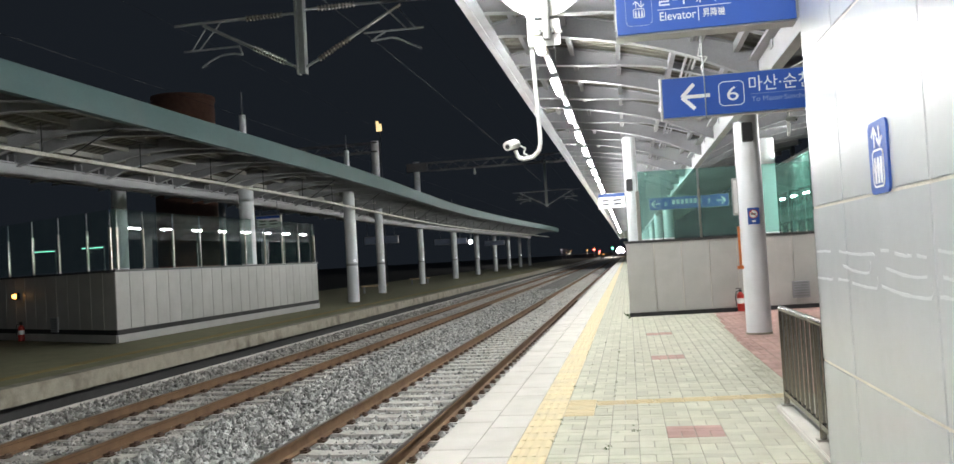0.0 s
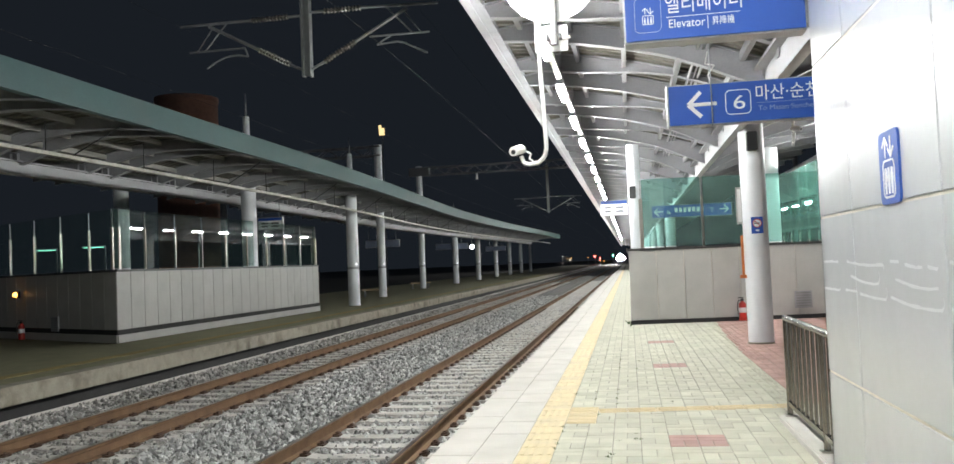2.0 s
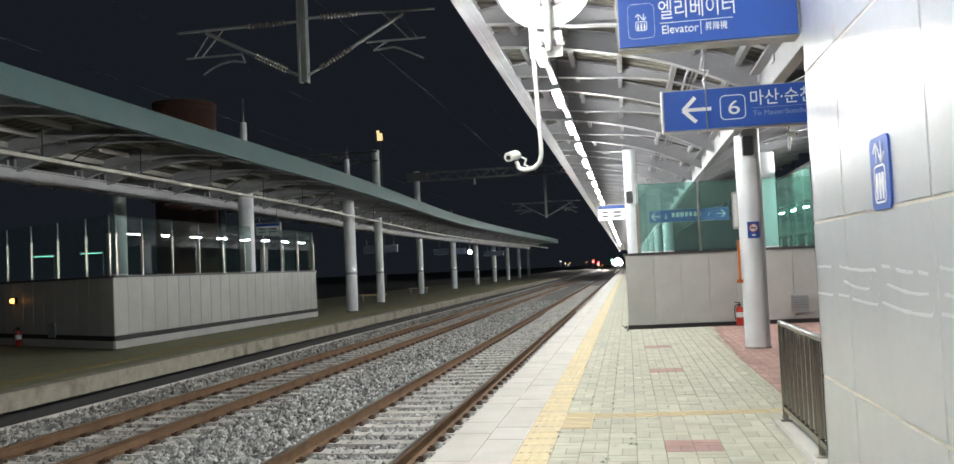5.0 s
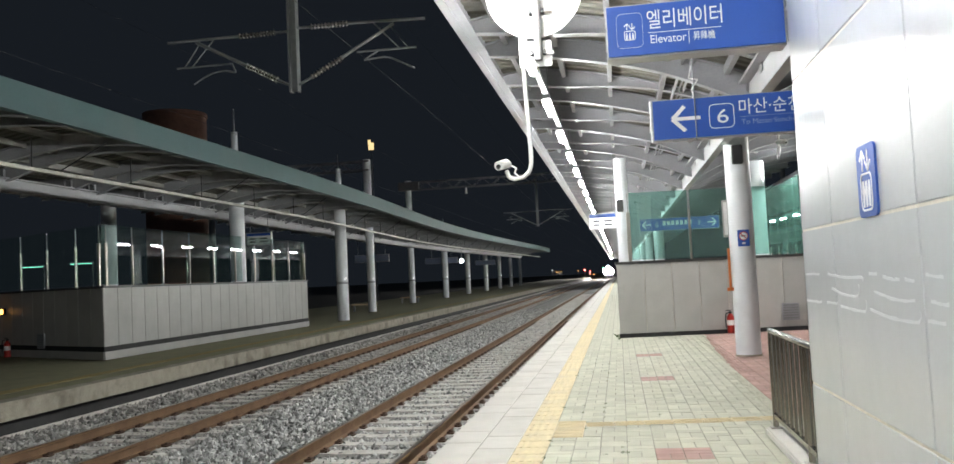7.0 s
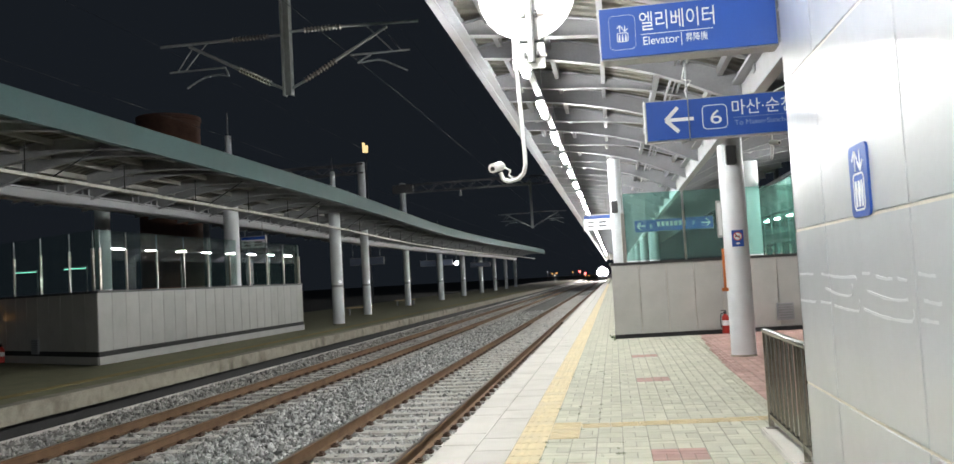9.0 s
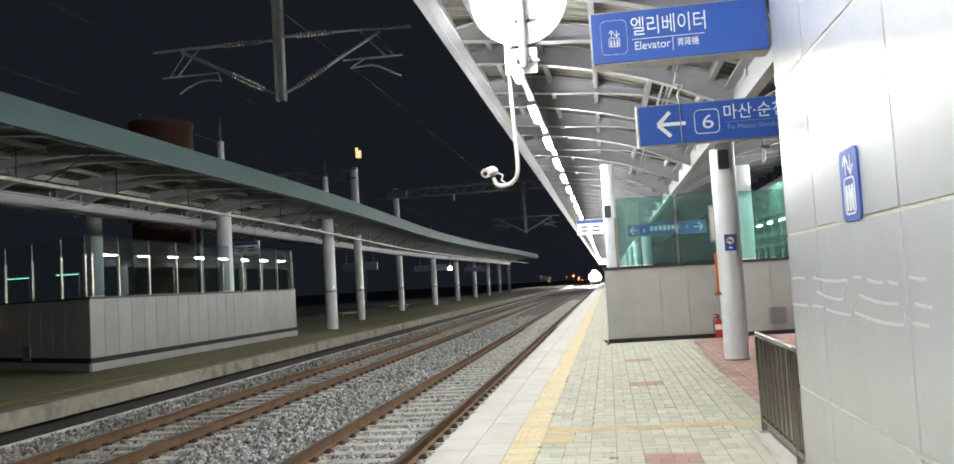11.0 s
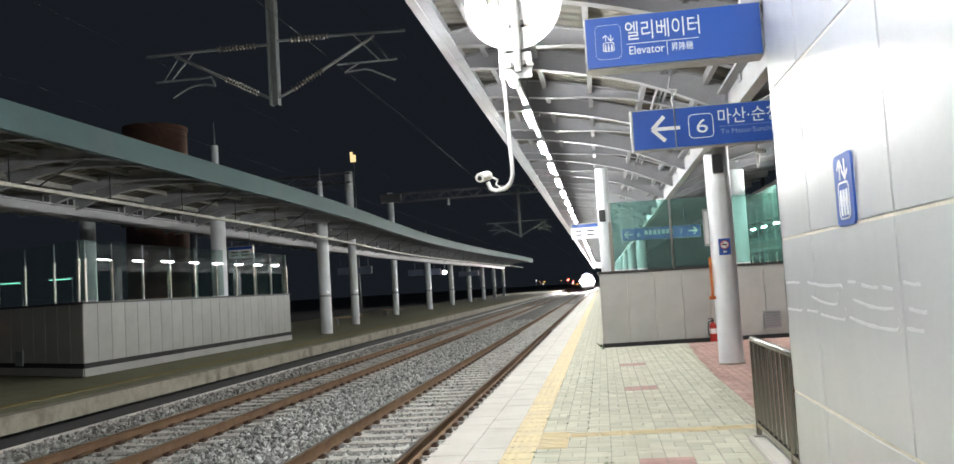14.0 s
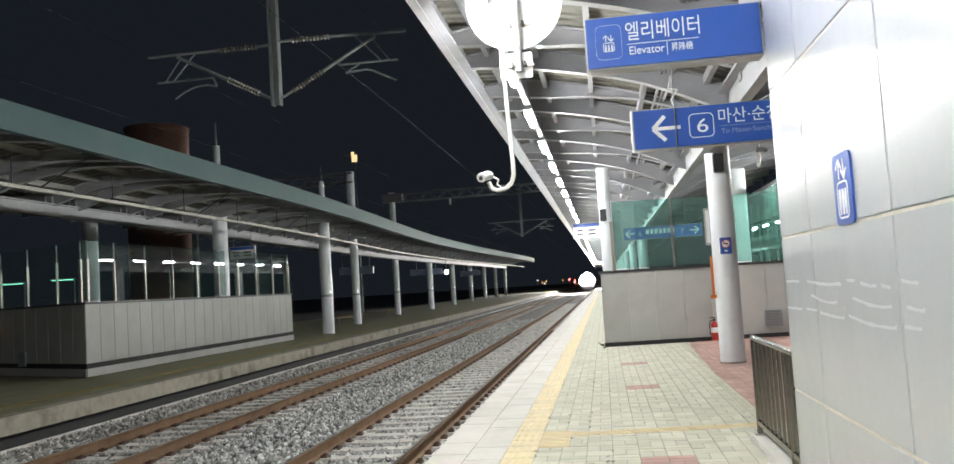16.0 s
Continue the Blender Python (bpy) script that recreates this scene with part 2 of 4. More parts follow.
def prism(poly, z0, z1):
    """A flat outline raised from z0 to z1."""
    bm = bmesh.new()
    lo = [bm.verts.new((x, y, z0)) for x, y in poly]
    hi = [bm.verts.new((x, y, z1)) for x, y in poly]
    bm.faces.new(lo[::-1])
    bm.faces.new(hi)
    for i in range(len(poly)):
        j = (i + 1) % len(poly)
        bm.faces.new((lo[i], lo[j], hi[j], hi[i]))
    bmesh.ops.recalc_face_normals(bm, faces=bm.faces)
    return bm


def loft(section, ys, closed=True):
    """Sweep section(y) -> list of (x, z) through the stations ys."""
    bm = bmesh.new()
    rings = [[bm.verts.new((x, y, z)) for x, z in section(y)] for y in ys]
    n = len(rings[0])
    for a, b in zip(rings, rings[1:]):
        for i in range(n if closed else n - 1):
            j = (i + 1) % n
            bm.faces.new((a[i], a[j], b[j], b[i]))
    if closed:
        bm.faces.new(rings[0])
        bm.faces.new(rings[-1][::-1])
    bmesh.ops.recalc_face_normals(bm, faces=bm.faces)
    return bm


def mesh_of(bm, name, material):
    me = bpy.data.meshes.new(name)
    bm.to_mesh(me)
    bm.free()
    me.materials.append(material)
    return me


def part(name, bm, material, parent, label=""):
    ob = new(name, mesh_of(bm, name, material))
    ob.parent = parent
    return tagged(ob, label)


def thing(name, label, category, group="", kind="", at=None):
    ob = new(name)
    if at is not None:
        ob.matrix_basis = at
    return tagged(ob, label, category, group, kind)


def solid(name, bm, material, label, category, group="", kind=""):
    return tagged(new(name, mesh_of(bm, name, material)), label, category, group, kind)


def share(name, me, parent, loc, rz=0.0):
    ob = new(name, me)
    ob.parent = parent
    ob.location = loc
    ob.rotation_euler = (0, 0, rz)
    return ob


def text(name, body, size, loc, parent, material, depth=0.003, align="LEFT", rz=0.0, width=None):
    """Raised lettering on an upright face that looks towards -y."""
    cu = bpy.data.curves.new(name, "FONT")
    cu.body, cu.size, cu.extrude, cu.align_x = body, size, depth, align
    tmp = bpy.data.objects.new(name, cu)
    scene.collection.objects.link(tmp)
    bpy.context.view_layer.update()
    me = bpy.data.meshes.new_from_object(tmp.evaluated_get(bpy.context.evaluated_depsgraph_get()))
    bpy.data.objects.remove(tmp)
    me.materials.clear()
    me.materials.append(material)
    if width and len(me.vertices):
        xs = [v.co.x for v in me.vertices]
        k = width / max(1e-6, max(xs) - min(xs))
        for v in me.vertices:
            v.co.x *= k
    ob = new(name, me)
    ob.parent = parent
    ob.location = loc
    ob.rotation_euler = (math.pi / 2, 0, rz)
    return ob


# ---- plan ----
EDGE_R, EDGE_L = -1.754, -9.573
RAILS = (-4.196, -2.687, -8.353, -6.859)
RZ = -0.5
Y0, Y1 = -14.0, 420.0


def smooth(a, b, y):
    t = min(1, max(0, (y - a) / (b - a)))
    return t * t * (3 - 2 * t)


# ---- ground, track bed ----
g = bmesh.new()
add_box(g, -1500, 1500, -300, 3000, -1.6, -1.25)
solid("ground", g, M["ground"], "dark bare ground beyond the platforms", "ground", kind="structure")

bed = bmesh.new()
nx, ny = 60, 260
grid = []
for j in range(ny + 1):
    y = -6 + 66 * (j / ny) if j < ny - 20 else 54.9 + (j - ny + 20) ** 2 * 0.9 + (j - ny + 20)
    row = []
    for i in range(nx + 1):
        x = EDGE_L - 0.19 + (EDGE_R - EDGE_L + 0.24) * i / nx
        c = min(abs(x + 3.44), abs(x + 7.606))
        z = RZ - 0.235 + 0.06 * smooth(1.1, 1.4, c) + 0.12 * smooth(-8.75, -9.35, x)
        z += 0.03 * noise.noise((x * 7, y * 7, 0)) + 0.015 * noise.noise((x * 19, y * 19, 3))
        row.append(bed.verts.new((x, y, z)))
    grid.append(row)
for a, b in zip(grid, grid[1:]):
    for i in range(nx):
        bed.faces.new((a[i], a[i + 1], b[i + 1], b[i]))
track_bed = solid("track_bed", bed, M["ballast_bed"], "grey crushed stone track bed between the platforms", "track bed", kind="structure")


def stones(name, spans, y0, y1, per_m2, size, material):
    """Loose crushed stones, each an uneven eight-sided lump."""
    rng = np.random.default_rng(5)
    base = np.array([(1, 0, 0), (-1, 0, 0), (0, 1, 0), (0, -1, 0), (0, 0, 1), (0, 0, -1)], float)
    tri = np.array([(0, 2, 4), (2, 1, 4), (1, 3, 4), (3, 0, 4), (2, 0, 5), (1, 2, 5), (3, 1, 5), (0, 3, 5)])
    vs, fs, k = [], [], 0
    for x0, x1, lift in spans:
        n = int((x1 - x0) * (y1 - y0) * per_m2)
        c = np.stack([rng.uniform(x0, x1, n), y0 + (y1 - y0) * rng.random(n) ** 1.5, np.full(n, lift)], 1)
        c[:, 2] += rng.uniform(-0.015, 0.03, n)
        s = size * rng.uniform(0.55, 1.35, (n, 1, 1)) * rng.uniform(0.6, 1.2, (n, 1, 3))
        v = base[None] * s * rng.uniform(0.75, 1.25, (n, 6, 1)) + rng.normal(0, size * 0.22, (n, 6, 3))
        a = rng.uniform(0, 6.28, n)
        ca, sa = np.cos(a)[:, None], np.sin(a)[:, None]
        t = rng.uniform(-0.7, 0.7, n)
        ct, st = np.cos(t)[:, None], np.sin(t)[:, None]
        x, y, z = v[..., 0], v[..., 1], v[..., 2]
        y, z = ct * y - st * z, st * y + ct * z
        x, y = ca * x - sa * y, sa * x + ca * y
        v = np.stack([x, y, z], -1) + c[:, None]
        vs.append(v.reshape(-1, 3))
        fs.append((tri[None] + (np.arange(n) * 6)[:, None, None] + k).reshape(-1, 3))
        k += n * 6
    me = bpy.data.meshes.new(name)
    me.from_pydata(np.concatenate(vs).tolist(), [], np.concatenate(fs).tolist())
    me.materials.append(material)
    return tagged(new(name, me), "loose grey crushed stone ballast on the track bed", "ballast", kind="stuff")


stones("ballast", [(-6.2, -4.72, -0.65), (-4.72, -4.5, -0.69), (-4.5, -2.2, -0.738)], 6.5, 56.0, 235, 0.045, M["ballast"])
# Far track stones: browner, and coloured darker for lamplight falling off this way.
stones("old_ballast", [(-9.48, -9.2, -0.565), (-9.2, -9.0, -0.6), (-9.0, -8.7, -0.645), (-8.75, -6.2, -0.735)], 7.5, 58.0, 290, 0.044, M["ballast_dimmed"])


# ---- rails, sleepers, clips ----
def rail_section(x):
    pts = [(-.075, -.172), (.075, -.172), (.075, -.158), (.012, -.14), (.009, -.05), (.036, -.036), (.036, -.008), (.028, -.0015), (-.028, -.0015), (-.036, -.008), (-.036, -.036), (-.009, -.05), (-.012, -.14), (-.075, -.158)]
    return [(x + a, RZ + b) for a, b in pts]


rail_ys = [-6, 20, 60, 120, 250, Y1]
for tr in (0, 1):
    track = thing("railway_track", "rusty steel rails on concrete sleepers in grey ballast", "railway track", "tracks between the platforms", "structure")
    for x in RAILS[2 * tr:2 * tr + 2]:
        r = part("rail", loft(lambda y, x=x: rail_section(x), rail_ys), M["rust"], track, "brown rusty steel rail")
        part("running_surface", box(x - .026, x + .026, -6, Y1, RZ - .0015, RZ + .001), M["rail_top"], r, "worn shiny rail top")
    mid = (RAILS[2 * tr] + RAILS[2 * tr + 1]) / 2
    sb = bmesh.new()
    sec = [(-1.2, RZ - .3), (1.2, RZ - .3), (1.2, RZ - .2), (.55, RZ - .195), (.45, RZ - .205), (-.45, RZ - .205), (-.55, RZ - .195), (-1.2, RZ - .2)]
    lo = [sb.verts.new((x, -.13, z)) for x, z in sec]
    hi = [sb.verts.new((x, .13, z)) for x, z in sec]
    sb.faces.new(lo)
    sb.faces.new(hi[::-1])
    for i in range(8):
        sb.faces.new((lo[i], hi[i], hi[(i + 1) % 8], lo[(i + 1) % 8]))
    bmesh.ops.translate(sb, verts=sb.verts, vec=(0, 0, 0.022))
    bmesh.ops.recalc_face_normals(sb, faces=sb.faces)
    sleeper_me = mesh_of(sb, "sleeper", M["sleeper"])
    cb = bmesh.new()
    add_box(cb, -.05, .05, -.07, .07, -.02, .012)
    add_tube(cb, (-.045, -.06, .02), (.03, -.05, .032), .013, None, 6)
    add_tube(cb, (.03, -.05, .032), (.03, .05, .032), .013, None, 6)
    add_tube(cb, (.03, .05, .032), (-.045, .06, .02), .013, None, 6)
    add_tube(cb, (0, 0, 0), (0, 0, .05), .018, None, 6)
    clip_me = mesh_of(cb, "clip", M["clip"])
    for k in range(-16, 150):
        y = 4.22 + 0.6 * k
        share("sleeper", sleeper_me, track, (mid, y, 0))
        if y < 42:
            for x in RAILS[2 * tr:2 * tr + 2]:
                share("clip", clip_me, track, (x + .115, y, RZ - .165))
                share("clip", clip_me, track, (x - .115, y, RZ - .165), math.pi)


# ---- near platform ----
plat = thing("platform_near", "pale paved station platform with white edge slabs", "platform", kind="structure")
part("platform_body", box(EDGE_R + .02, 9.0, Y0, 260, -1.2, -.075), M["concrete"], plat, "weathered concrete platform body")
part("joint_bed", box(EDGE_R + .03, 8.95, Y0, 260, -.075, -.007), M["joint"], plat, "dark mossy joints")
GAP = .0055


def block(name, w, d, h=.05, bev=.006, material=None):
    bm = bmesh.new()
    a, b = w / 2 - GAP / 2, d / 2 - GAP / 2
    lo = [bm.verts.new((sx * a, sy * b, -h)) for sx, sy in ((-1, -1), (1, -1), (1, 1), (-1, 1))]
    md = [bm.verts.new((sx * a, sy * b, -bev)) for sx, sy in ((-1, -1), (1, -1), (1, 1), (-1, 1))]
    up = [bm.verts.new((sx * (a - bev), sy * (b - bev), 0)) for sx, sy in ((-1, -1), (1, -1), (1, 1), (-1, 1))]
    bm.faces.new(up)
    for i in range(4):
        j = (i + 1) % 4
        bm.faces.new((lo[i], lo[j], md[j], md[i]))
        bm.faces.new((md[i], md[j], up[j], up[i]))
    return mesh_of(bm, name, material)


def joined_blocks(name, cells, h, bev, material, parent, label):
    """Many far blocks as one mesh; cells of (x, y, w, d)."""
    vs, fs = [], []
    for x, y, w, d in cells:
        a, b, k = w / 2 - GAP / 2, d / 2 - GAP / 2, len(vs)
        for dx, dy, z in ((a, b, -h), (a - bev, b - bev, 0)):
            vs += [(x - dx, y - dy, z), (x + dx, y - dy, z), (x + dx, y + dy, z), (x - dx, y + dy, z)]
        fs += [(k + 4, k + 5, k + 6, k + 7)] + [(k + i, k + (i + 1) % 4, k + 4 + (i + 1) % 4, k + 4 + i) for i in range(4)]
    me = bpy.data.meshes.new(name)
    me.from_pydata(vs, [], fs)
    me.materials.append(material)
    ob = new(name, me)
    ob.parent = parent
    return tagged(ob, label, kind="stuff")


# white edge slabs in two courses, tactile strip, pavers
slab_me = block("edge_slab", .362, .6, .05, .008, M["slab"])
tac_b = bmesh.new()
add_box(tac_b, -.147, .147, -.147, .147, -.05, 0)
for i in range(4):
    add_box(tac_b, -.125 + i * .075, -.09 + i * .075, -.14, .14, 0, .005)
tac_me = mesh_of(tac_b, "tactile_tile", M["tactile"])
far_slabs, far_tac = [], []
for k in range(-33, 330):
    y = 6.25 + .6 * k
    for i in (0, 1):
        x = EDGE_R + .181 + .362 * i
        yy = y + .3 * i
        if 4 < y < 40:
            share("edge_slab", slab_me, plat, (x, yy, .002 * ((k * 7 + i) % 3 - 1)))
        else:
            far_slabs.append((x, yy, .362, .6))
for k in range(-66, 400):
    y = 6.1 + .3 * k
    if 4 < y < 30:
        share("tactile_tile", tac_me, plat, (-.879, y, 0))
    else:
        far_tac.append((-.879, y, .3, .3))
joined_blocks("far_edge_slabs", far_slabs, .05, .008, M["slab"], plat, "pale edge slabs running into the distance")
joined_blocks("far_tactile_tiles", far_tac, .05, .004, M["tactile"], plat, "yellow tactile tiles running into the distance")
for j in range(3):
    share("tactile_tile", tac_me, plat, (-.579, 8.7 + .3 * j, 0), math.pi / 2)
guide_b = bmesh.new()
add_box(guide_b, -.147, .147, -.118, .118, -.05, 0)
for i in range(4):
    add_box(guide_b, -.14, .14, -.105 + i * .06, -.078 + i * .06, 0, .005)
guide_me = mesh_of(guide_b, "guide_tile", M["tactile"])
for k in range(7):
    share("guide_tile", guide_me, plat, (-.279 + .3 * k, 9.22 + .027 * k + .013, 0), .09)

COL, BRICK = .24, .12      # column of basket weave, brick half as wide as long
RED = ((.465, 7.7, .23), (.465, 12.92, .23), (.465, 16.5, .23), (.465, 3.0, .23))
SKEW = .09


def red_edge(y):
    """Edge of the curved red paving round the columns."""
    return 1.66 + .0028 * max(0, y - 11.5) ** 2


def red_zone(x, y):
    if any(abs(x - a) < .25 and abs(y - b) < d for a, b, d in RED):
        return True
    return 9.5 < y < 23.5 and x > red_edge(y)


cross_me = {k: block("paver", COL, BRICK, .05, .004, M["paver_red" if k else "paver"]) for k in (False, True)}
long_me = {k: block("paver", BRICK, COL, .05, .004, M["paver_red" if k else "paver"]) for k in (False, True)}
rest = {False: [], True: []}
count = 0
rng = random.Random(4)


def lay(x0, x1, y0, y1, cell_y):
    """One brick, cut finer where the edge of the red paving crosses it."""
    global count
    cx, cy, w, d = (x0 + x1) / 2, (y0 + y1) / 2, x1 - x0, y1 - y0
    if w < .02 or d < .02:
        return
    tones = {red_zone(x, y) for x in (x0, x1) for y in (y0, y1)}
    if len(tones) > 1 and cx > 1.3:
        for i in range(4):
            for k in range(4):
                px, py = x0 + w * (i + .5) / 4, y0 + d * (k + .5) / 4
                rest[red_zone(px, py)].append((px, py, w / 4 + GAP * .9, d / 4 + GAP * .9))
        return
    red = red_zone(cx, cell_y if cx < 1.3 else cy)
    whole = abs(max(w, d) - COL) < .001 and abs(min(w, d) - BRICK) < .001
    if whole and 6.6 < cy < 10.6 and cx < 1.3 and count < 300:
        share("paver", (cross_me if w > d else long_me)[red], plat, (cx, cy, rng.uniform(-.0025, .0015)))
        count += 1
    else:
        rest[red].append((cx, cy, w, d))


def column_of_pavers(x0, x1, y0, y1, phase):
    """Basket weave along one column: two bricks across, then two lengthwise."""
    y, turn = y0 - phase, 0
    while y < y1:
        if turn % 2 == 0:
            cells = [(x0, x1, y, y + BRICK), (x0, x1, y + BRICK, y + COL)]
        else:
            mid = x0 + BRICK
            cells = [(x0, min(mid, x1), y, y + COL), (mid, x1, y, y + COL)]
        for a, b, c, d in cells:
            lay(a, b, max(c, y0), min(d, y1), y + BRICK)
        y, turn = y + COL, turn + 1


for j in range(24):
    x0 = -.729 + COL * j
    x1, mid = x0 + COL, x0 + COL / 2
    strip_y = 9.1 + SKEW * (mid + .43)
    phase = .42 if j in (4, 5) else COL * (j % 2) + rng.choice((0, .06, .12))
    if mid < 1.27:
        left = x0 < -.44
        column_of_pavers(x0, min(x1, 1.27), -13.0, 8.53 if left else strip_y, phase)
        column_of_pavers(x0, x1, 9.43 if left else strip_y + .24, 70.0, phase + .1)
        if j == 1:
            column_of_pavers(-.429, x1, 8.53, strip_y, .1)
            column_of_pavers(-.429, x1, strip_y + .24, 9.43, .1)
    else:
        column_of_pavers(x0, x1, 6.2, 40.0, phase)
for k in range(110):
    rest[False].append((.53, 70.6 + 1.2 * k, 2.5, 1.2))
joined_blocks("far_pavers", rest[False], .05, .004, M["paver"], plat, "pale green concrete pavers")
joined_blocks("far_red_pavers", rest[True], .05, .004, M["paver_red"], plat, "faded red concrete pavers")


# ---- far platform ----
farp = thing("platform_far", "dim concrete island platform across the tracks", "platform", kind="structure")
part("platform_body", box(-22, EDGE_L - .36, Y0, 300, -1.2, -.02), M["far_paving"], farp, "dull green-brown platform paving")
part("coping", box(EDGE_L - .36, EDGE_L, Y0, 300, -.3, .0, .012), M["concrete"], farp, "stained concrete platform coping")
# Black backing: the shade under the coping is put into its colour.
part("recess", box(EDGE_L - .355, EDGE_L - .2, Y0, 300, -1.2, -.325), M["black_base_and_shade"], farp, "black backing coloured for the shade in the gap below the coping")
part("drain_edge", box(EDGE_L + .015, EDGE_L + .075, Y0, 300, -1.2, -.5, .008), M["slab"], farp, "thin pale concrete edge at the foot of the platform")
part("tactile_line", box(EDGE_L - 1.35, EDGE_L - 1.05, Y0, 300, -.03, -.012), M["far_tactile"], farp, "dull yellow tactile line")


# ---- canopies ----
def near_arch(u):
    return 4.74 - .06 * u - .045 * u * u


def far_arch(u):
    return 4.62 + .16 * u - .065 * u * u


def canopy(name, label, edge, half_w, sgn, ys, fascia_mat, fascia_z, fascia_h, shift, rafter_y, purlin_us, beam, arch, rafter_mat, purlin_mat, rib_back, rib_lift, drop):
    """Butterfly canopy: arched rafters in pairs fall from a high edge to a valley beam and rise again beyond it."""
    c = thing(name, label, "platform canopy", kind="structure")
    us = [half_w * i / 12 for i in range(13)]
    zb, bh, bw = beam

    def X(u, y):
        return edge + sgn * (u + shift(y))

    def rise(u):
        return arch(min(u, 2 * half_w - u))

    def strip(u0, u1, z0, z1):
        return loft(lambda y: [(X(u0, y), z0), (X(u1, y), z0), (X(u1, y), z1), (X(u0, y), z1)], ys)

    def deck(y):
        """Trapezoid ribs run across the roof, from the edge to the valley."""
        k = (y / .25) % 1
        dip = 0 if k < .5 else .03
        top = [(X(u, y), rise(u) + .3 + dip) for u in us + [2 * half_w - u for u in us[-2::-1]]]
        return top + [(x, .06 + z) for x, z in top[::-1]]
    ribs = [6 + .25 * i + d for i in range(200) for d in (.001, .1, .13, .22)]
    part("roof_deck", loft(deck, [ys[0]] + ribs + [y for y in ys if y > 60]), M["deck"], c, "grey profiled metal roof deck")
    part("fascia", strip(-.06, .04, fascia_z, fascia_z + fascia_h), fascia_mat, c, "painted metal edge fascia")
    part("edge_channel", strip(.04, .16, fascia_z + .02, fascia_z + .05), fascia_mat, c)
    part("valley_beam", strip(half_w - bw, half_w + bw, zb, zb + bh), M["beam"], c, "white painted steel valley beam")
    part("gutter", strip(half_w - .2, half_w + .2, zb + bh, zb + bh + .04), M["rafter"], c, "grey valley gutter")
    for pu in purlin_us:
        part("purlin", strip(pu - .035, pu + .035, rise(pu) + .17, rise(pu) + .295), purlin_mat, c)
    def arch_member(nm, lift):
        """Arched I-section, bolted on by end plates; lift(u) raises its underside."""
        rb = bmesh.new()
        for side in (1, -1):
            for w, which in ((.075, "foot"), (.075, "head"), (.008, "web")):
                rings = []
                for u in us:
                    bottom, head = arch(u) + lift(u), arch(u) + .29 - .13 * smooth(.6, 0, u)
                    lo, hi = {"foot": (bottom, bottom + .016), "head": (head - .016, head), "web": (bottom + .016, head - .016)}[which]
                    x = sgn * (u if side > 0 else 2 * half_w - u)
                    rings.append([rb.verts.new((x, k * w, z)) for k, z in ((-1, lo), (1, lo), (1, hi), (-1, hi))])
                for p, q in zip(rings, rings[1:]):
                    for i in range(4):
                        rb.faces.new((p[i], p[(i + 1) % 4], q[(i + 1) % 4], q[i]))
            x = sgn * (half_w - .09 if side > 0 else half_w + .09)
            add_box(rb, x - .008, x + .008, -.085, .085, zb + bh - .1, arch(half_w) + .28)
        bmesh.ops.recalc_face_normals(rb, faces=rb.faces)
        return mesh_of(rb, nm, rafter_mat)
    rafter_me = arch_member("rafter", lambda u: -drop * smooth(2.3, half_w, u))
    rib_me = arch_member("rib", rib_lift)
    for y in rafter_y:
        share("rafter", rafter_me, c, (edge + sgn * shift(y), y, 0))
        share("rib", rib_me, c, (edge + sgn * shift(y - rib_back), y - rib_back, 0))
    return c


near_ys = [-14, 10, 30, 60, 120, 220]
canopy("canopy_near", "white steel butterfly canopy with arched ribs over the platform", -1.8, 3.75, 1, near_ys, M["steel_grey"], 4.7, .45,
       lambda y: 0.0, [12.1 + 3.14 * k for k in range(-6, 40)], (.4, 1.1, 1.83, 2.63, 3.4, 4.5, 5.7, 6.8), (3.74, .3, .07), near_arch, M["rafter"], M["rafter"],
       1.2, lambda u: min(.17, .13 * max(0, u - 1.15)), .12)


def far_shift(y):
    return 1.15 * smooth(24, 58, y) - 1.5 * smooth(62, 118, y)


far_ys = [-10, 10, 20] + [23 + 3 * k for k in range(32)] + [117.5]
canopy("canopy_far", "steel canopy with a teal fascia over the opposite platform", -9.55, 3.95, -1, far_ys, M["teal"], 4.66, .5,
       far_shift, [20.72 + 3.4 * k for k in range(-8, 29)], (.9, 1.8, 2.6, 3.3, 4.6, 5.9, 7.1), (4.03, .27, .13), far_arch, M["rafter_far"], M["purlin_far"],
       1.0, lambda u: 0, .04)

# unlit lamp trunking under the far canopy


def trunk_x(y):
    return -10.9 - far_shift(y) * 1.25


trunk = thing("lamp_trunking", "long unlit metal lamp trunking under the far canopy", "lamp trunking")
part("rail", loft(lambda y: [(trunk_x(y) + a, 4.03 + b) for a, b in ((-.05, 0), (.05, 0), (.05, .07), (-.05, .07))], far_ys[:-1]), M["trunk"], trunk)
for k in range(-3, 24):
    y = 18.2 + 3.4 * k
    part("hanger", tube((trunk_x(y), y, 4.1), (trunk_x(y), y, 4.68), .012, None, 6), M["wire"], trunk, "thin dark hanger rod")
    if k % 2:
        part("sway_brace", tube((trunk_x(y + .8), y + .8, 4.1), (trunk_x(y + .8) + .75, y + 1.3, 4.72), .014, None, 6), M["wire"], trunk, "thin slanted rod")


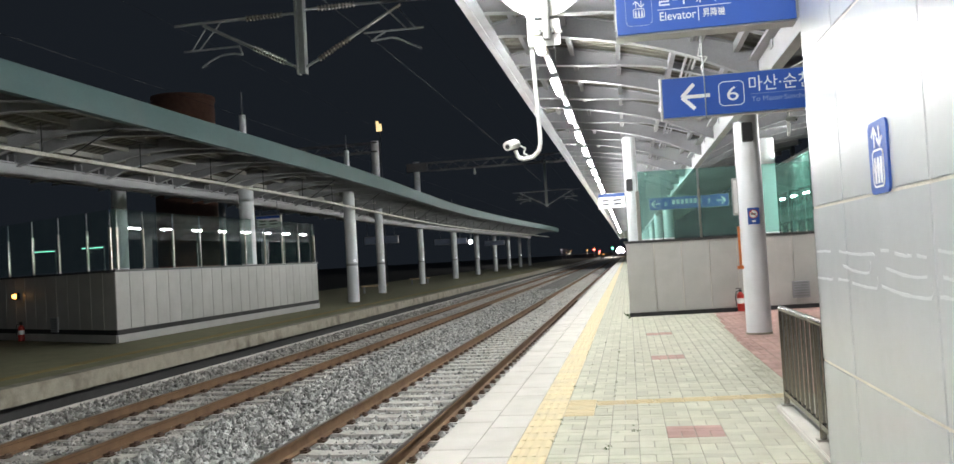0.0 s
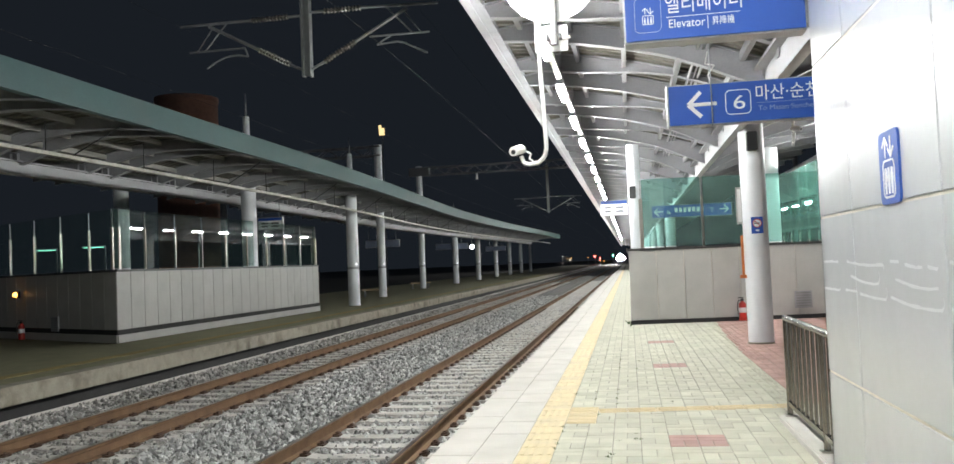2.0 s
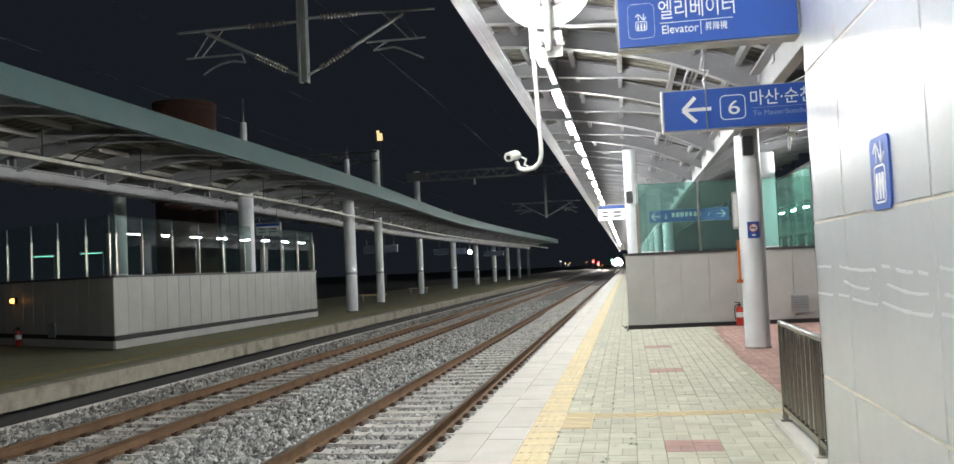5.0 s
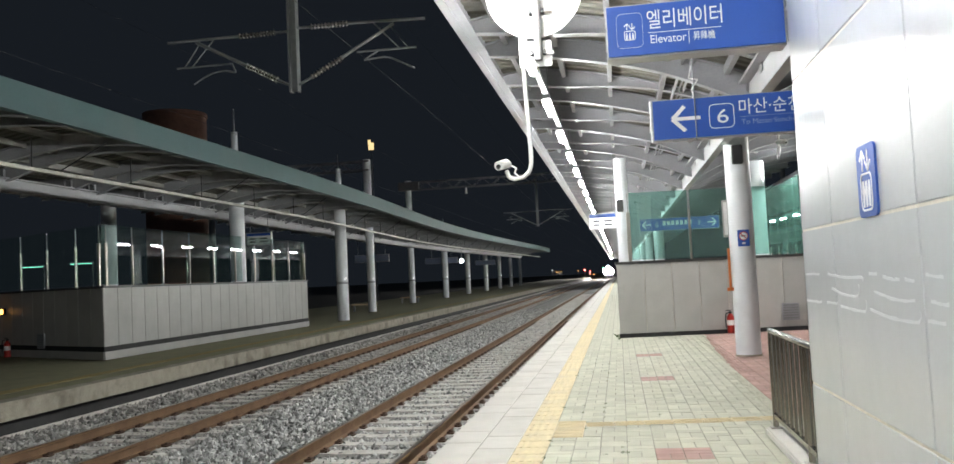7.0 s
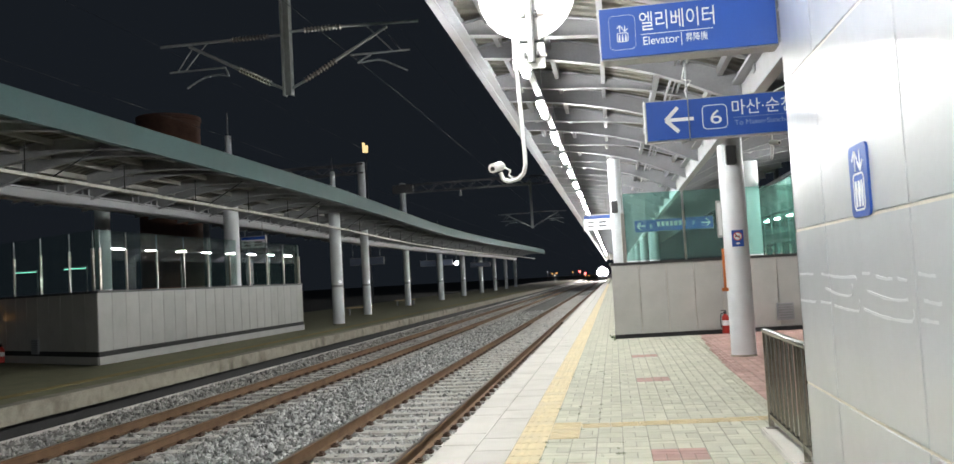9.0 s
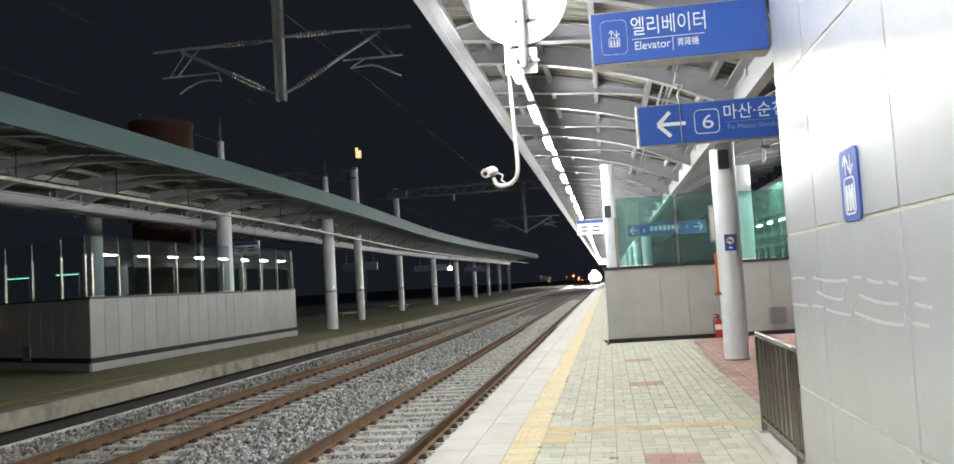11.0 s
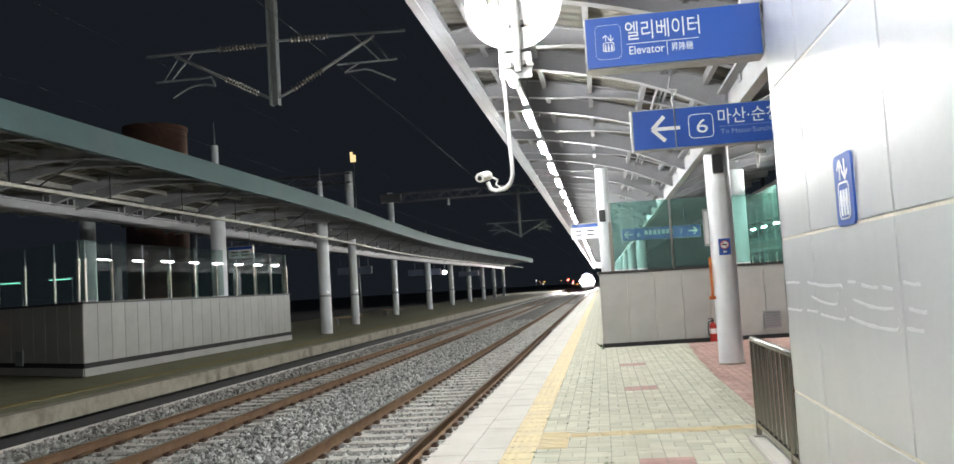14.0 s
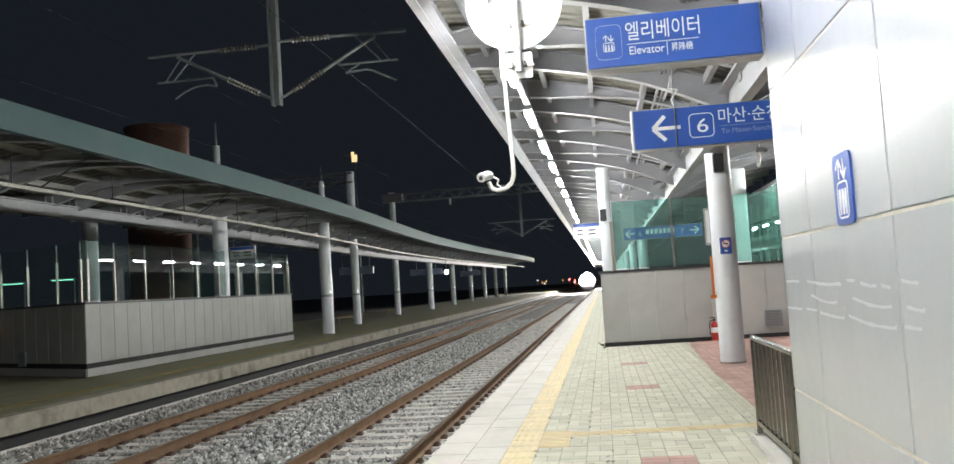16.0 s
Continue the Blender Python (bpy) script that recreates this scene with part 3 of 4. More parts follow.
# lit tube lamps of the near canopy
def tube_lamp():
    lamp = thing("tube_lamp", "lit white tube lamp on a metal rail below the canopy", "lamp", "row of platform lamps")
    lb_ = part("body", box(-.06, .06, -.52, .52, .062, .13, .008), M["steel_grey"], lamp)
    part("diffuser", tube((0, -.47, .02), (0, .47, .02), .046, None, 12), M["tube"], lamp, "glowing white tube")
    part("hanger", tube((0, 0, .12), (0, 0, .75), .012, None, 6), M["galv"], lb_)
    return lamp


lamp0 = tube_lamp()
lamp0.location = (-.9, 12.9, 4.06)
for k in range(-8, 38):
    if k:
        copy_thing(lamp0, pose(-.9, 12.9 + 2.85 * k, 4.06))
# Unseen lamps, added out of view to brighten the right wing and stair glass.
for y in (18.6, 21.4, 24.2):
    copy_thing(lamp0, pose(5.3, y, 4.06))
solid("lamp_rail", box(-.94, -.86, -12, 122, 4.19, 4.25), M["rafter"], "white metal lamp rail under the near canopy edge", "lamp rail")


tray = thing("conduit_run", "three grey cable conduits clipped under the near canopy deck", "conduit")
for x, r in ((1.02, .022), (1.1, .016), (1.17, .022)):
    part("conduit", tube((x, -8, 4.4), (x, 60, 4.4), r, None, 8), M["rafter"], tray)
clamp_me = mesh_of(box(.98, 1.21, -.02, .02, 4.425, 4.44), "clamp", M["galv"])
for k in range(30):
    share("clamp", clamp_me, tray, (0, 2.2 + 1.68 * k, 0))


# ---- columns ----
def column(at, h, label, rod=0.0, r=.254, lamp=False):
    c = thing("canopy_column", label, "column", "canopy columns", at=at)
    part("shaft", tube((0, 0, .02), (0, 0, h), r, None, 28), M["column"], c)
    part("base_plate", tube((0, 0, 0), (0, 0, .03), r + .015, None, 28), M["concrete"], c, "grouted grey base ring")
    if lamp:
        part("marker_lamp", box(r * .72, r * .72 + .04, -r * .75 - .03, -r * .75 + .02, 1.82, 1.88, .004), M["marker"], c, "small white marker lamp")
        part("band", tube((0, 0, 1.62), (0, 0, 1.72), r + .004, None, 28), M["steel_grey"], c, "grey band")
    if rod:
        pst = part("post", tube((0, 0, h), (0, 0, h + rod * .68), .13, .11, 12), M["column"], c)
        part("rod", tube((0, 0, h + rod * .68), (0, 0, h + rod), .035, .015, 8), M["galv"], pst, "thin pointed rod")
    return c


column(pose(2.178, 15.87, 0), 4.0, "round white painted steel column on red paving", r=.216)
column(pose(.17, 21.84, 0), 4.4, "slim round white steel column behind the stair wall", r=.155)
column(pose(3.66, 23.5, 0), 4.3, "round white painted steel column inside the stair glass", r=.23)
for k in range(7):
    column(pose(2.05, 44 + 14.4 * k, 0), 3.9, "round white painted steel column")
column(pose(-12.86, 27.98, 0), 5.3, "round pale steel column beside the far stair wall", 2.55)
column(pose(-12.02, 36.64, 0), 5.3, "round pale steel column under the far canopy", 2.1, lamp=True)
column(pose(-17.3, 27.4, 0), 4.9, "round pale steel column behind the far stair glass")
for k, (x, y) in enumerate(((-13.58, 46.5), (-14.9, 61.5), (-15.1, 74.8), (-15.6, 89.2), (-15.95, 103.8), (-16.3, 118.6), (-16.6, 133.5), (-17.0, 150))):
    if k < 2:
        column(pose(x, y, 0), (8.5, 8.95)[k], "tall round steel column rising through the far canopy roof", r=.22, lamp=True)
    else:
        column(pose(x, y, 0), 4.4, "round pale steel column in a row under the far canopy", 2.6, lamp=True)


# ---- lift building ----
WX, WY = 1.25, 6.18
lift = thing("lift_building", "lift housing clad in glossy pale grey enamel panels", "building", kind="structure")
part("core", box(WX + .006, 4.5, -6, WY - .008, 0, 3.615), M["seal"], lift, "beige sealed joints between the panels")
JZ = (-.02, .775, 1.8, 2.82, 3.62)
JY = (-6, -4.1, -2.5, -1.0, .6, 2.25, 3.86, 5.33, WY)
for z0, z1 in zip(JZ, JZ[1:]):
    for y0, y1 in zip(JY, JY[1:]):
        part("panel", box(WX, WX + .03, y0 + .007 * (y0 > -6), y1 - .007 * (y1 < WY), z0 + .008, z1 - .008, .004), M["panel"], lift)
    part("panel", box(WX, 4.5, WY - .028, WY, z0 + .008, z1 - .008, .004), M["panel"], lift)


def smear(y, length, z, droop, hook):
    """A dried glue streak left on the panels, running towards the viewer's end of the wall and curling up at its end."""
    bm = bmesh.new()
    n = 14
    run = []
    for i in range(n + 1):
        t = i / n
        run.append((y - length * t, z - droop * math.sin(t * 2.2) + .004 * noise.noise((y * 3 + t * 6, z * 9, 0)), .0075 + .004 * noise.noise((t * 9, z * 20, y))))
    if hook:
        y1, z1, _ = run[-1]
        for i in range(1, 6):
            run.append((y1 - .03 * math.sin(i * .5), z1 + hook * i / 5, .006 - .0007 * i))
    rings = [[bm.verts.new((x, yy, zz + k * h)) for x, k in ((WX + .002, 1), (WX - .002, .9), (WX - .002, -.9), (WX + .002, -1))] for yy, zz, h in run]
    for p, q in zip(rings, rings[1:]):
        for i in range(3):
            bm.faces.new((p[i], p[i + 1], q[i + 1], q[i]))
    bmesh.ops.recalc_face_normals(bm, faces=bm.faces)
    for f in bm.faces:
        if f.normal.x > .5:
            f.normal_flip()
    return bm


for args in ((6.13, .4, 1.507, 0, 0), (5.51, .73, 1.51, .02, -.02), (4.64, .14, 1.513, 0, 0), (4.41, .25, 1.5, .012, 0), (4.09, .13, 1.492, .008, 0), (3.82, .2, 1.514, .01, 0),
             (5.44, .57, 1.425, .035, .06), (4.57, .6, 1.425, .032, 0), (3.78, .2, 1.404, .01, 0), (6.16, .41, 1.33, 0, .012), (5.58, .27, 1.337, 0, 0), (5.25, .5, 1.327, .012, .06), (4.66, .72, 1.333, .03, .05), (3.83, .2, 1.32, 0, 0)):
    part("glue_smear", smear(*args), M["glue"], lift, "pale dried glue streak")


def rounded(w, h, r):
    return [(sx * (w / 2 - r) + r * math.cos(t), sy * (h / 2 - r) + r * math.sin(t)) for sx, sy, q in ((1, 1, 0), (-1, 1, 1), (-1, -1, 2), (1, -1, 3)) for t in [math.pi / 2 * (q + i / 4) for i in range(5)]]


def plate_frame(bm, cx, cz, w, h, t, y):
    """A thin round-cornered frame standing a little proud of a sign face."""
    r = .2 * min(w, h)
    out, inn = rounded(w, h, r), rounded(w - 2 * t, h - 2 * t, max(.001, r - t))
    rings = [[bm.verts.new((cx + px, yy, cz + pz)) for px, pz in o] for o, yy in ((out, y), (out, y - .003), (inn, y - .003), (inn, y))]
    n = len(out)
    for p, q in zip(rings, rings[1:]):
        for i in range(n):
            bm.faces.new((p[i], p[(i + 1) % n], q[(i + 1) % n], q[i]))


def arrow(bm, x, z, s, y, turn):
    """A bold arrow on an upright face; turn in degrees, 0 points left."""
    pts = [((-1, 0), (-.1, .9)), ((-1, 0), (-.1, -.9))]
    c, n = math.cos(radians(turn)), math.sin(radians(turn))

    def bar(a, b, t):
        d = Vector((b[0] - a[0], b[1] - a[1])).normalized()
        p = Vector((-d.y, d.x)) * t
        q = []
        for m in (Vector(a) - p, Vector(b) - p, Vector(b) + p, Vector(a) + p):
            q.append((x + s * (m.x * c - m.y * n), z + s * (m.x * n + m.y * c)))
        lo = [bm.verts.new((px, y, pz)) for px, pz in q]
        hi = [bm.verts.new((px, y - .003, pz)) for px, pz in q]
        bm.faces.new(lo)
        bm.faces.new(hi[::-1])
        for i in range(4):
            bm.faces.new((lo[i], lo[(i + 1) % 4], hi[(i + 1) % 4], hi[i]))
    for a, b in pts:
        bar(a, b, .14)
    bar((-.85, 0), (1, 0), .13)


def pictogram(bm, x, z, s, y):
    """Two arrows over three riders in a cabin."""
    arrow(bm, x - .22 * s, z + .75 * s, .26 * s, y, -90)
    arrow(bm, x + .22 * s, z + .75 * s, .26 * s, y, 90)
    plate_frame(bm, x, z, .95 * s, .8 * s, .06 * s, y)
    for i in (-1, 0, 1):
        add_box(bm, x + (i * .26 - .07) * s, x + (i * .26 + .07) * s, y - .003, y, z - .3 * s, z + .06 * s)
        add_box(bm, x + (i * .26 - .05) * s, x + (i * .26 + .05) * s, y - .003, y, z + .1 * s, z + .22 * s)


# lift plate on the wall face
lp = thing("lift_sign_plate", "blue plate with white lift symbol on the grey wall", "sign", at=pose(WX - .012, 4.53, 1.975, 0, 0, -90))
rp = prism([(sx * .115 + .04 * math.cos(t), sy * .14 + .04 * math.sin(t)) for sx, sy, t0 in ((1, 1, 0), (-1, 1, 1), (-1, -1, 2), (1, -1, 3)) for t in [math.pi / 2 * (t0 + i / 4) for i in range(5)]], -.012, 0)
bmesh.ops.rotate(rp, verts=rp.verts, matrix=Matrix.Rotation(math.pi / 2, 3, "X"))
lpp = part("plate", rp, M["blue"], lp, "blue enamel plate")
for dx, turn in ((-.044, -90), (.044, 90)):
    pb = bmesh.new()
    arrow(pb, dx, .1, .05, 0, turn)
    part("arrow", pb, M["sign_white"], lpp, "white arrow")
pb = bmesh.new()
plate_frame(pb, 0, -.055, .19, .19, .01, 0)
part("cabin_outline", pb, M["sign_white"], lpp, "white cabin outline")
for i in (-1, 0, 1):
    fb = part("figure_bar", prism([(i * .05 + px, pz) for px, pz in ((-.012, -.13), (.012, -.13), (.02, -.05), (.012, 0), (-.012, 0), (-.02, -.05))], 0, .003), M["sign_white"], lpp)
    fb.rotation_euler = (math.pi / 2, 0, 0)


def hung_sign(at, w, h, d, name, label):
    s = thing(name, label, "sign", "hanging station signs", at=at)
    part("face", box(0, w, 0, .02, 0, h), M["blue"], s, "deep blue sign face")
    part("case", box(-.012, w + .012, .02, d, -.012, h + .012, .004), M["alu"], s, "grey metal sign case")
    return s


def face_of(s):
    return next(o for o in s.children if o.name.startswith("face"))


el = hung_sign(pose(.02, 6.22, 3.12), 1.22, .36, .2, "lift_sign", "blue hanging sign for the lift with white lettering")
tb = bmesh.new()
plate_frame(tb, .157, .18, .185, .25, .0015, 0)
pictogram(tb, .157, .145, .085, 0)
add_box(tb, .285, .79, -.003, 0, .15, .154)
add_box(tb, .565, .57, -.003, 0, .05, .145)
part("symbol", tb, M["sign_white"], face_of(el), "white lift symbol and lines")
text("korean_line", "엘리베이터", .15, (.275, -.002, .19), face_of(el), M["sign_white"], width=.52)
text("english_line", "Elevator", .085, (.295, -.002, .075), face_of(el), M["sign_white"], width=.25)
text("chinese_line", "昇降機", .065, (.595, -.002, .078), face_of(el), M["sign_white"], width=.15)
part("bracket", box(1.1, 1.26, .03, .09, .37, .44), M["steel_white"], el)

s6 = hung_sign(pose(.44, 9.0, 2.91), 2.2, .4, .14, "platform_sign", "blue hanging sign pointing to platform six")
tb = bmesh.new()
arrow(tb, .33, .2, .14, 0, 0)
plate_frame(tb, .68, .2, .25, .25, .008, 0)
part("symbol", tb, M["sign_white"], face_of(s6), "white arrow and number frame")
part("rule", box(.86, 1.5, -.003, 0, .175, .179), M["sign_faint"], face_of(s6), "thin pale rule")
text("number", "6", .2, (.625, -.002, .13), face_of(s6), M["sign_white"], width=.11)
text("korean_line", "마산·순천", .17, (.84, -.002, .215), face_of(s6), M["sign_white"], width=.6)
text("english_line", "To Masan·Suncheon", .07, (.87, -.002, .1), face_of(s6), M["sign_faint"], width=.6)
part("end_cap", box(-.025, -.012, 0, .14, -.01, .41), M["white_plastic"], s6)
part("hanger_rod", tube((.42, .07, .41), (.42, .07, 1.68), .008, None, 6), M["galv"], s6)
part("hanger_rod", tube((.42, -.015, -.03), (.42, -.015, .9), .006, None, 6), M["galv"], s6)
part("cord", pipe([(.41, .07, .75), (.38, .05, .62), (.47, .04, .6), (.4, .03, .5), (.43, .06, .41)], .007, 5), M["white_plastic"], s6, "knotted white cord")

# sign seen through the stair glass
s7 = hung_sign(pose(.72, 27.0, 2.78), 2.35, .36, .14, "inner_platform_sign", "blue hanging sign behind the green stair glass")
tb = bmesh.new()
arrow(tb, .2, .18, .13, 0, 0)
arrow(tb, 2.13, .18, .13, 0, 180)
part("symbol", tb, M["sign_white"], face_of(s7), "white arrows")
text("number", "6", .2, (.45, -.002, .1), face_of(s7), M["sign_white"])
text("number", "7", .2, (1.72, -.002, .1), face_of(s7), M["sign_white"])
bb = bmesh.new()
for i in range(7):
    add_box(bb, .68 + i * .13, .77 + i * .13, -.003, 0, .14, .28)
part("lettering", bb, M["sign_white"], face_of(s7), "blurred white lettering")
part("hanger_rod", tube((.4, .07, .37), (.4, .07, 1.1), .012, None, 6), M["galv"], s7)
part("hanger_rod", tube((1.9, .07, .37), (1.9, .07, 1.1), .012, None, 6), M["galv"], s7)

# ---- mirror pole and cameras on the canopy edge ----
mp = thing("platform_mirror", "round white-backed mirror on a steel drop pole", "mirror", at=pose(-.63, 7.82, 0))
part("pole", tube((.02, 0, 3.55), (.02, 0, 4.75), .035, None, 14), M["alu"], mp, "bright steel pole")
mb = bmesh.new()
for i in range(5):
    a, b = i / 5 * math.pi / 2, (i + 1) / 5 * math.pi / 2
    add_tube(mb, (0, .06 + .09 * math.sin(a), 4.22), (0, .06 + .09 * math.sin(b), 4.22), .45 * math.cos(a * .55), .45 * math.cos(b * .55), 40, i == 4 or i == 0)
part("mirror_back", mb, M["white_plastic"], mp, "white mirror back")
part("number_plate", box(-.16, .14, .05, .065, 3.5, 3.74, .006), M["white_plastic"], mp, "small blank white plate")
for z in (3.62, 4.0):
    part("clamp", box(-.14, .16, .035, .05, z - .012, z + .012), M["steel"], mp)
    part("bolt", box(-.05, -.025, -.03, .06, z - .02, z + .02), M["black"], mp)
    part("bolt", box(.065, .09, -.03, .06, z - .02, z + .02), M["black"], mp)


def cctv(at, name, label):
    c = thing(name, label, "camera", "security cameras", at=at)
    body = part("housing", tube((0, -.1, 0), (0, .08, .02), .038, .04, 16), M["white_plastic"], c, "white round camera housing")
    part("visor", tube((0, -.12, .003), (0, .05, .023), .044, .044, 16), M["white_plastic"], body)
    part("lens", tube((0, -.125, -.003), (0, -.119, -.003), .022, None, 14), M["black"], body, "black lens")
    return c


ca = cctv(pose(-1.0, 8.0, 2.62, 6, 0, -18), "security_camera", "white security camera on a hooked white pipe")
part("pipe", pipe([(.26, .08, 2.3), (.25, .08, .1), (.245, .08, .0), (.22, .08, -.07), (.16, .07, -.12), (.08, .04, -.13), (.03, .03, -.11), (.01, .02, -.04)], .02, 10), M["white_plastic"], ca, "curved white pipe")
part("cable", pipe([(.03, .1, .0), (.08, .1, -.03), (.06, .09, -.07), (.1, .08, -.1)], .008, 6), M["white_plastic"], ca)
cb = cctv(pose(2.95, 15.9, 3.72, 5, 0, 40), "security_camera", "white security camera beside the column")
part("bracket", pipe([(0, .02, -.05), (0, .03, -.22), (.02, .06, -.27), (.05, .09, -.22), (.05, .1, 1.1)], .022, 8), M["white_plastic"], cb)

# ---- things on the near column ----
sp = thing("loudspeaker", "small black loudspeaker on the white column", "loudspeaker", at=pose(2.15, 15.56, 3.36))
part("cabinet", box(-.09, .09, -.06, .07, 0, .33, .012), M["black"], sp)
part("bracket", box(-.03, .03, .07, .1, .12, .2), M["galv"], sp)
sp2 = thing("loudspeaker", "small black loudspeaker on the slim white column", "loudspeaker", at=pose(.12, 21.6, 3.05))
part("cabinet", box(-.08, .08, -.06, .06, 0, .3, .012), M["black"], sp2)
part("bracket", box(-.03, .03, .06, .1, .1, .18), M["galv"], sp2)
ns = thing("no_smoking_sign", "dark blue no smoking plate on the white column", "sign", at=pose(2.18, 15.652, 1.92))
part("plate", box(-.1, .1, -.008, .0, 0, .29, .003), M["blue"], ns)
part("disc", tube((0, -.008, .18), (0, -.012, .18), .075, None, 24), M["sign_white"], ns, "white disc")
nb = bmesh.new()
for i in range(24):
    a, b = i * math.pi / 12, (i + 1) * math.pi / 12
    add_tube(nb, (.07 * math.cos(a), -.013, .18 + .07 * math.sin(a)), (.07 * math.cos(b), -.013, .18 + .07 * math.sin(b)), .008, None, 5)
add_tube(nb, (-.05, -.013, .23), (.05, -.013, .13), .008, None, 5)
part("ring", nb, M["red"], ns, "red ring and bar")
part("cigarette", box(-.05, .04, -.015, -.012, .17, .19), M["black"], ns)
part("lettering", box(-.03, .03, -.011, -.008, .04, .07), M["sign_white"], ns, "short white lettering")
bx = thing("notice_board", "narrow grey notice board fixed beside the column", "notice board", at=pose(1.92, 15.86, 2.1))
part("frame", box(-.05, .05, -.02, .03, 0, .66, .006), M["alu"], bx)
part("sheet", box(-.03, .03, -.026, -.02, .04, .62), M["sign_white"], bx)
ob = thing("orange_cable_rack", "orange rope rack hanging beside the column", "rack", at=pose(1.93, 15.8, 1.15))
part("bar", box(-.02, .02, -.02, .02, 0, .75), M["orange"], ob)
part("bar", box(-.06, .05, -.02, .02, .0, .06), M["orange"], ob)


def extinguisher(at, label):
    e = thing("fire_extinguisher", label, "fire extinguisher", "fire extinguishers", at=at)
    b = bmesh.new()
    add_tube(b, (0, 0, .02), (0, 0, .4), .085, None, 18)
    add_tube(b, (0, 0, .4), (0, 0, .47), .085, .03, 18)
    cyl = part("cylinder", b, M["red"], e, "red cylinder")
    val = part("valve", box(-.03, .03, -.03, .03, .47, .53, .006), M["black"], e)
    part("lever", box(-.1, .03, -.012, .012, .54, .56), M["black"], val)
    part("hose", pipe([(-.02, -.03, .5), (-.1, -.05, .48), (-.12, -.06, .35), (-.11, -.05, .15)], .012, 6), M["black"], val, "black hose")
    part("label", tube((0, 0, .2), (0, 0, .32), .0865, None, 18), M["sign_white"], cyl, "white label band")
    return e


extinguisher(pose(2.53, 21.15, 0.0), "red fire extinguisher standing by the stair wall")

# ---- fence and kerb ----
kerb = solid("kerb", box(1.27, 1.62, 6.19, 8.48, 0, .07, .012), M["slab"], "pale stone kerb under the fence", "kerb", kind="structure")
fn = thing("steel_fence", "stainless steel barred fence on a stone kerb", "fence", at=pose(1.36, 0, .07))
part("top_rail", tube((0, 6.2, .9), (0, 8.44, .9), .028, None, 14), M["fence"], fn, "round top rail")
part("bottom_rail", box(-.02, .02, 6.2, 8.44, .1, .14), M["fence"], fn)
bar_me = mesh_of(tube((0, 0, .14), (0, 0, .88), .016, None, 10), "bar", M["fence"])
for k in range(11):
    share("bar", bar_me, fn, (0, 6.3 + .19 * k, 0))
for y in (6.9, 8.42):
    part("post", tube((0, y, 0), (0, y, .88), .026, None, 12), M["fence"], fn)
    part("foot", box(-.05, .05, y - .05, y + .05, 0, .015), M["steel"], fn)


# ---- stair enclosures ----
def parapet(name, label, pts, h, panel_w, base_h, mat_wall, glass_mat, glass_top, post_step, post_h, plinth=0.0, bare=(), start=0.0):
    """Clad parapet along pts (outer face), with black base, cap, posts and glass above."""
    t = thing(name, label, "stair wall", kind="structure")
    for seg, ((xa, ya), (xb, yb)) in enumerate(zip(pts, pts[1:])):
        a, b = Vector((xa, ya, 0)), Vector((xb, yb, 0))
        L = (b - a).length
        rz = math.atan2(yb - ya, xb - xa)
        m = Matrix.Translation(a) @ Matrix.Rotation(rz, 4, "Z")

        def put(nm, bm, mt, lab=""):
            o = part(nm, bm, mt, t, lab)
            o.matrix_basis = m
            return o
        put("core", box(.2, L - .2, .024, .24, 0, h - .02), M["seal"])
        n = max(1, round(L / panel_w))
        for i in range(n):
            put("panel", box(L * i / n + .006, L * (i + 1) / n - .006, 0, .03, base_h + plinth, h - .03, .004), mat_wall)
        put("base", box(0, L, -.012, .03, plinth, base_h + plinth - .004), M["black_base_and_shade"], "black base strip")
        if plinth:
            put("plinth", box(-.01, L - .005, -.03, .03, 0, plinth), mat_wall, "pale plinth")
        put("cap", box(-.02, L - .1, -.035, .24, h - .03, h + .03, .006), M["cap"], "dark cap")
        if seg in bare:
            continue
        np_ = max(1, round((L - start) / post_step))
        step = (L - start) / np_
        for i in range(np_ + 1):
            x = min(max(start + step * i, .05), L - .05)
            thick = .04 if i == 0 else .022
            put("post", box(x - thick, x + thick, .1, .16, h + .03, h + post_h, .004), M["steel"], "steel glass post")
            if h + post_h < glass_top - .3:
                put("joint_strip", box(x - .008, x + .008, .115, .137, h + post_h, glass_top - .02), M["galv"], "thin metal strip between the panes")
        for i in range(np_):
            g_ = put("pane", box(start + step * i + .03, start + step * (i + 1) - .03, .12, .132, h + .06, glass_top), glass_mat, "greenish glass pane")
            g_.visible_shadow = False
    return t


parapet("stair_wall_near", "grey clad stair wall with green glass above", [(-.05, 34.5), (-.05, 21.0), (9.0, 22.1)], 1.78, .65, .1, M["cladding"], M["glass_r"], 3.47, 1.38, 1.22, bare=(0,), start=.36)
parapet("stair_wall_far", "pale clad stair wall with clear glass screens above", [(-21, 24.42), (-12.72, 19.84), (-12.4, 33.3), (-17.8, 33.8)], 1.82, .62, .13, M["cladding"], M["glass_l"], 3.4, 1.5, 1.1, .2)
parapet("stair_glass_inner", "green glass screen along the inner side of the stairs", [(4.85, 21.75), (4.6, 34.0)], 1.78, .75, .1, M["cladding"], M["glass_in"], 3.85, 1.1, .3)
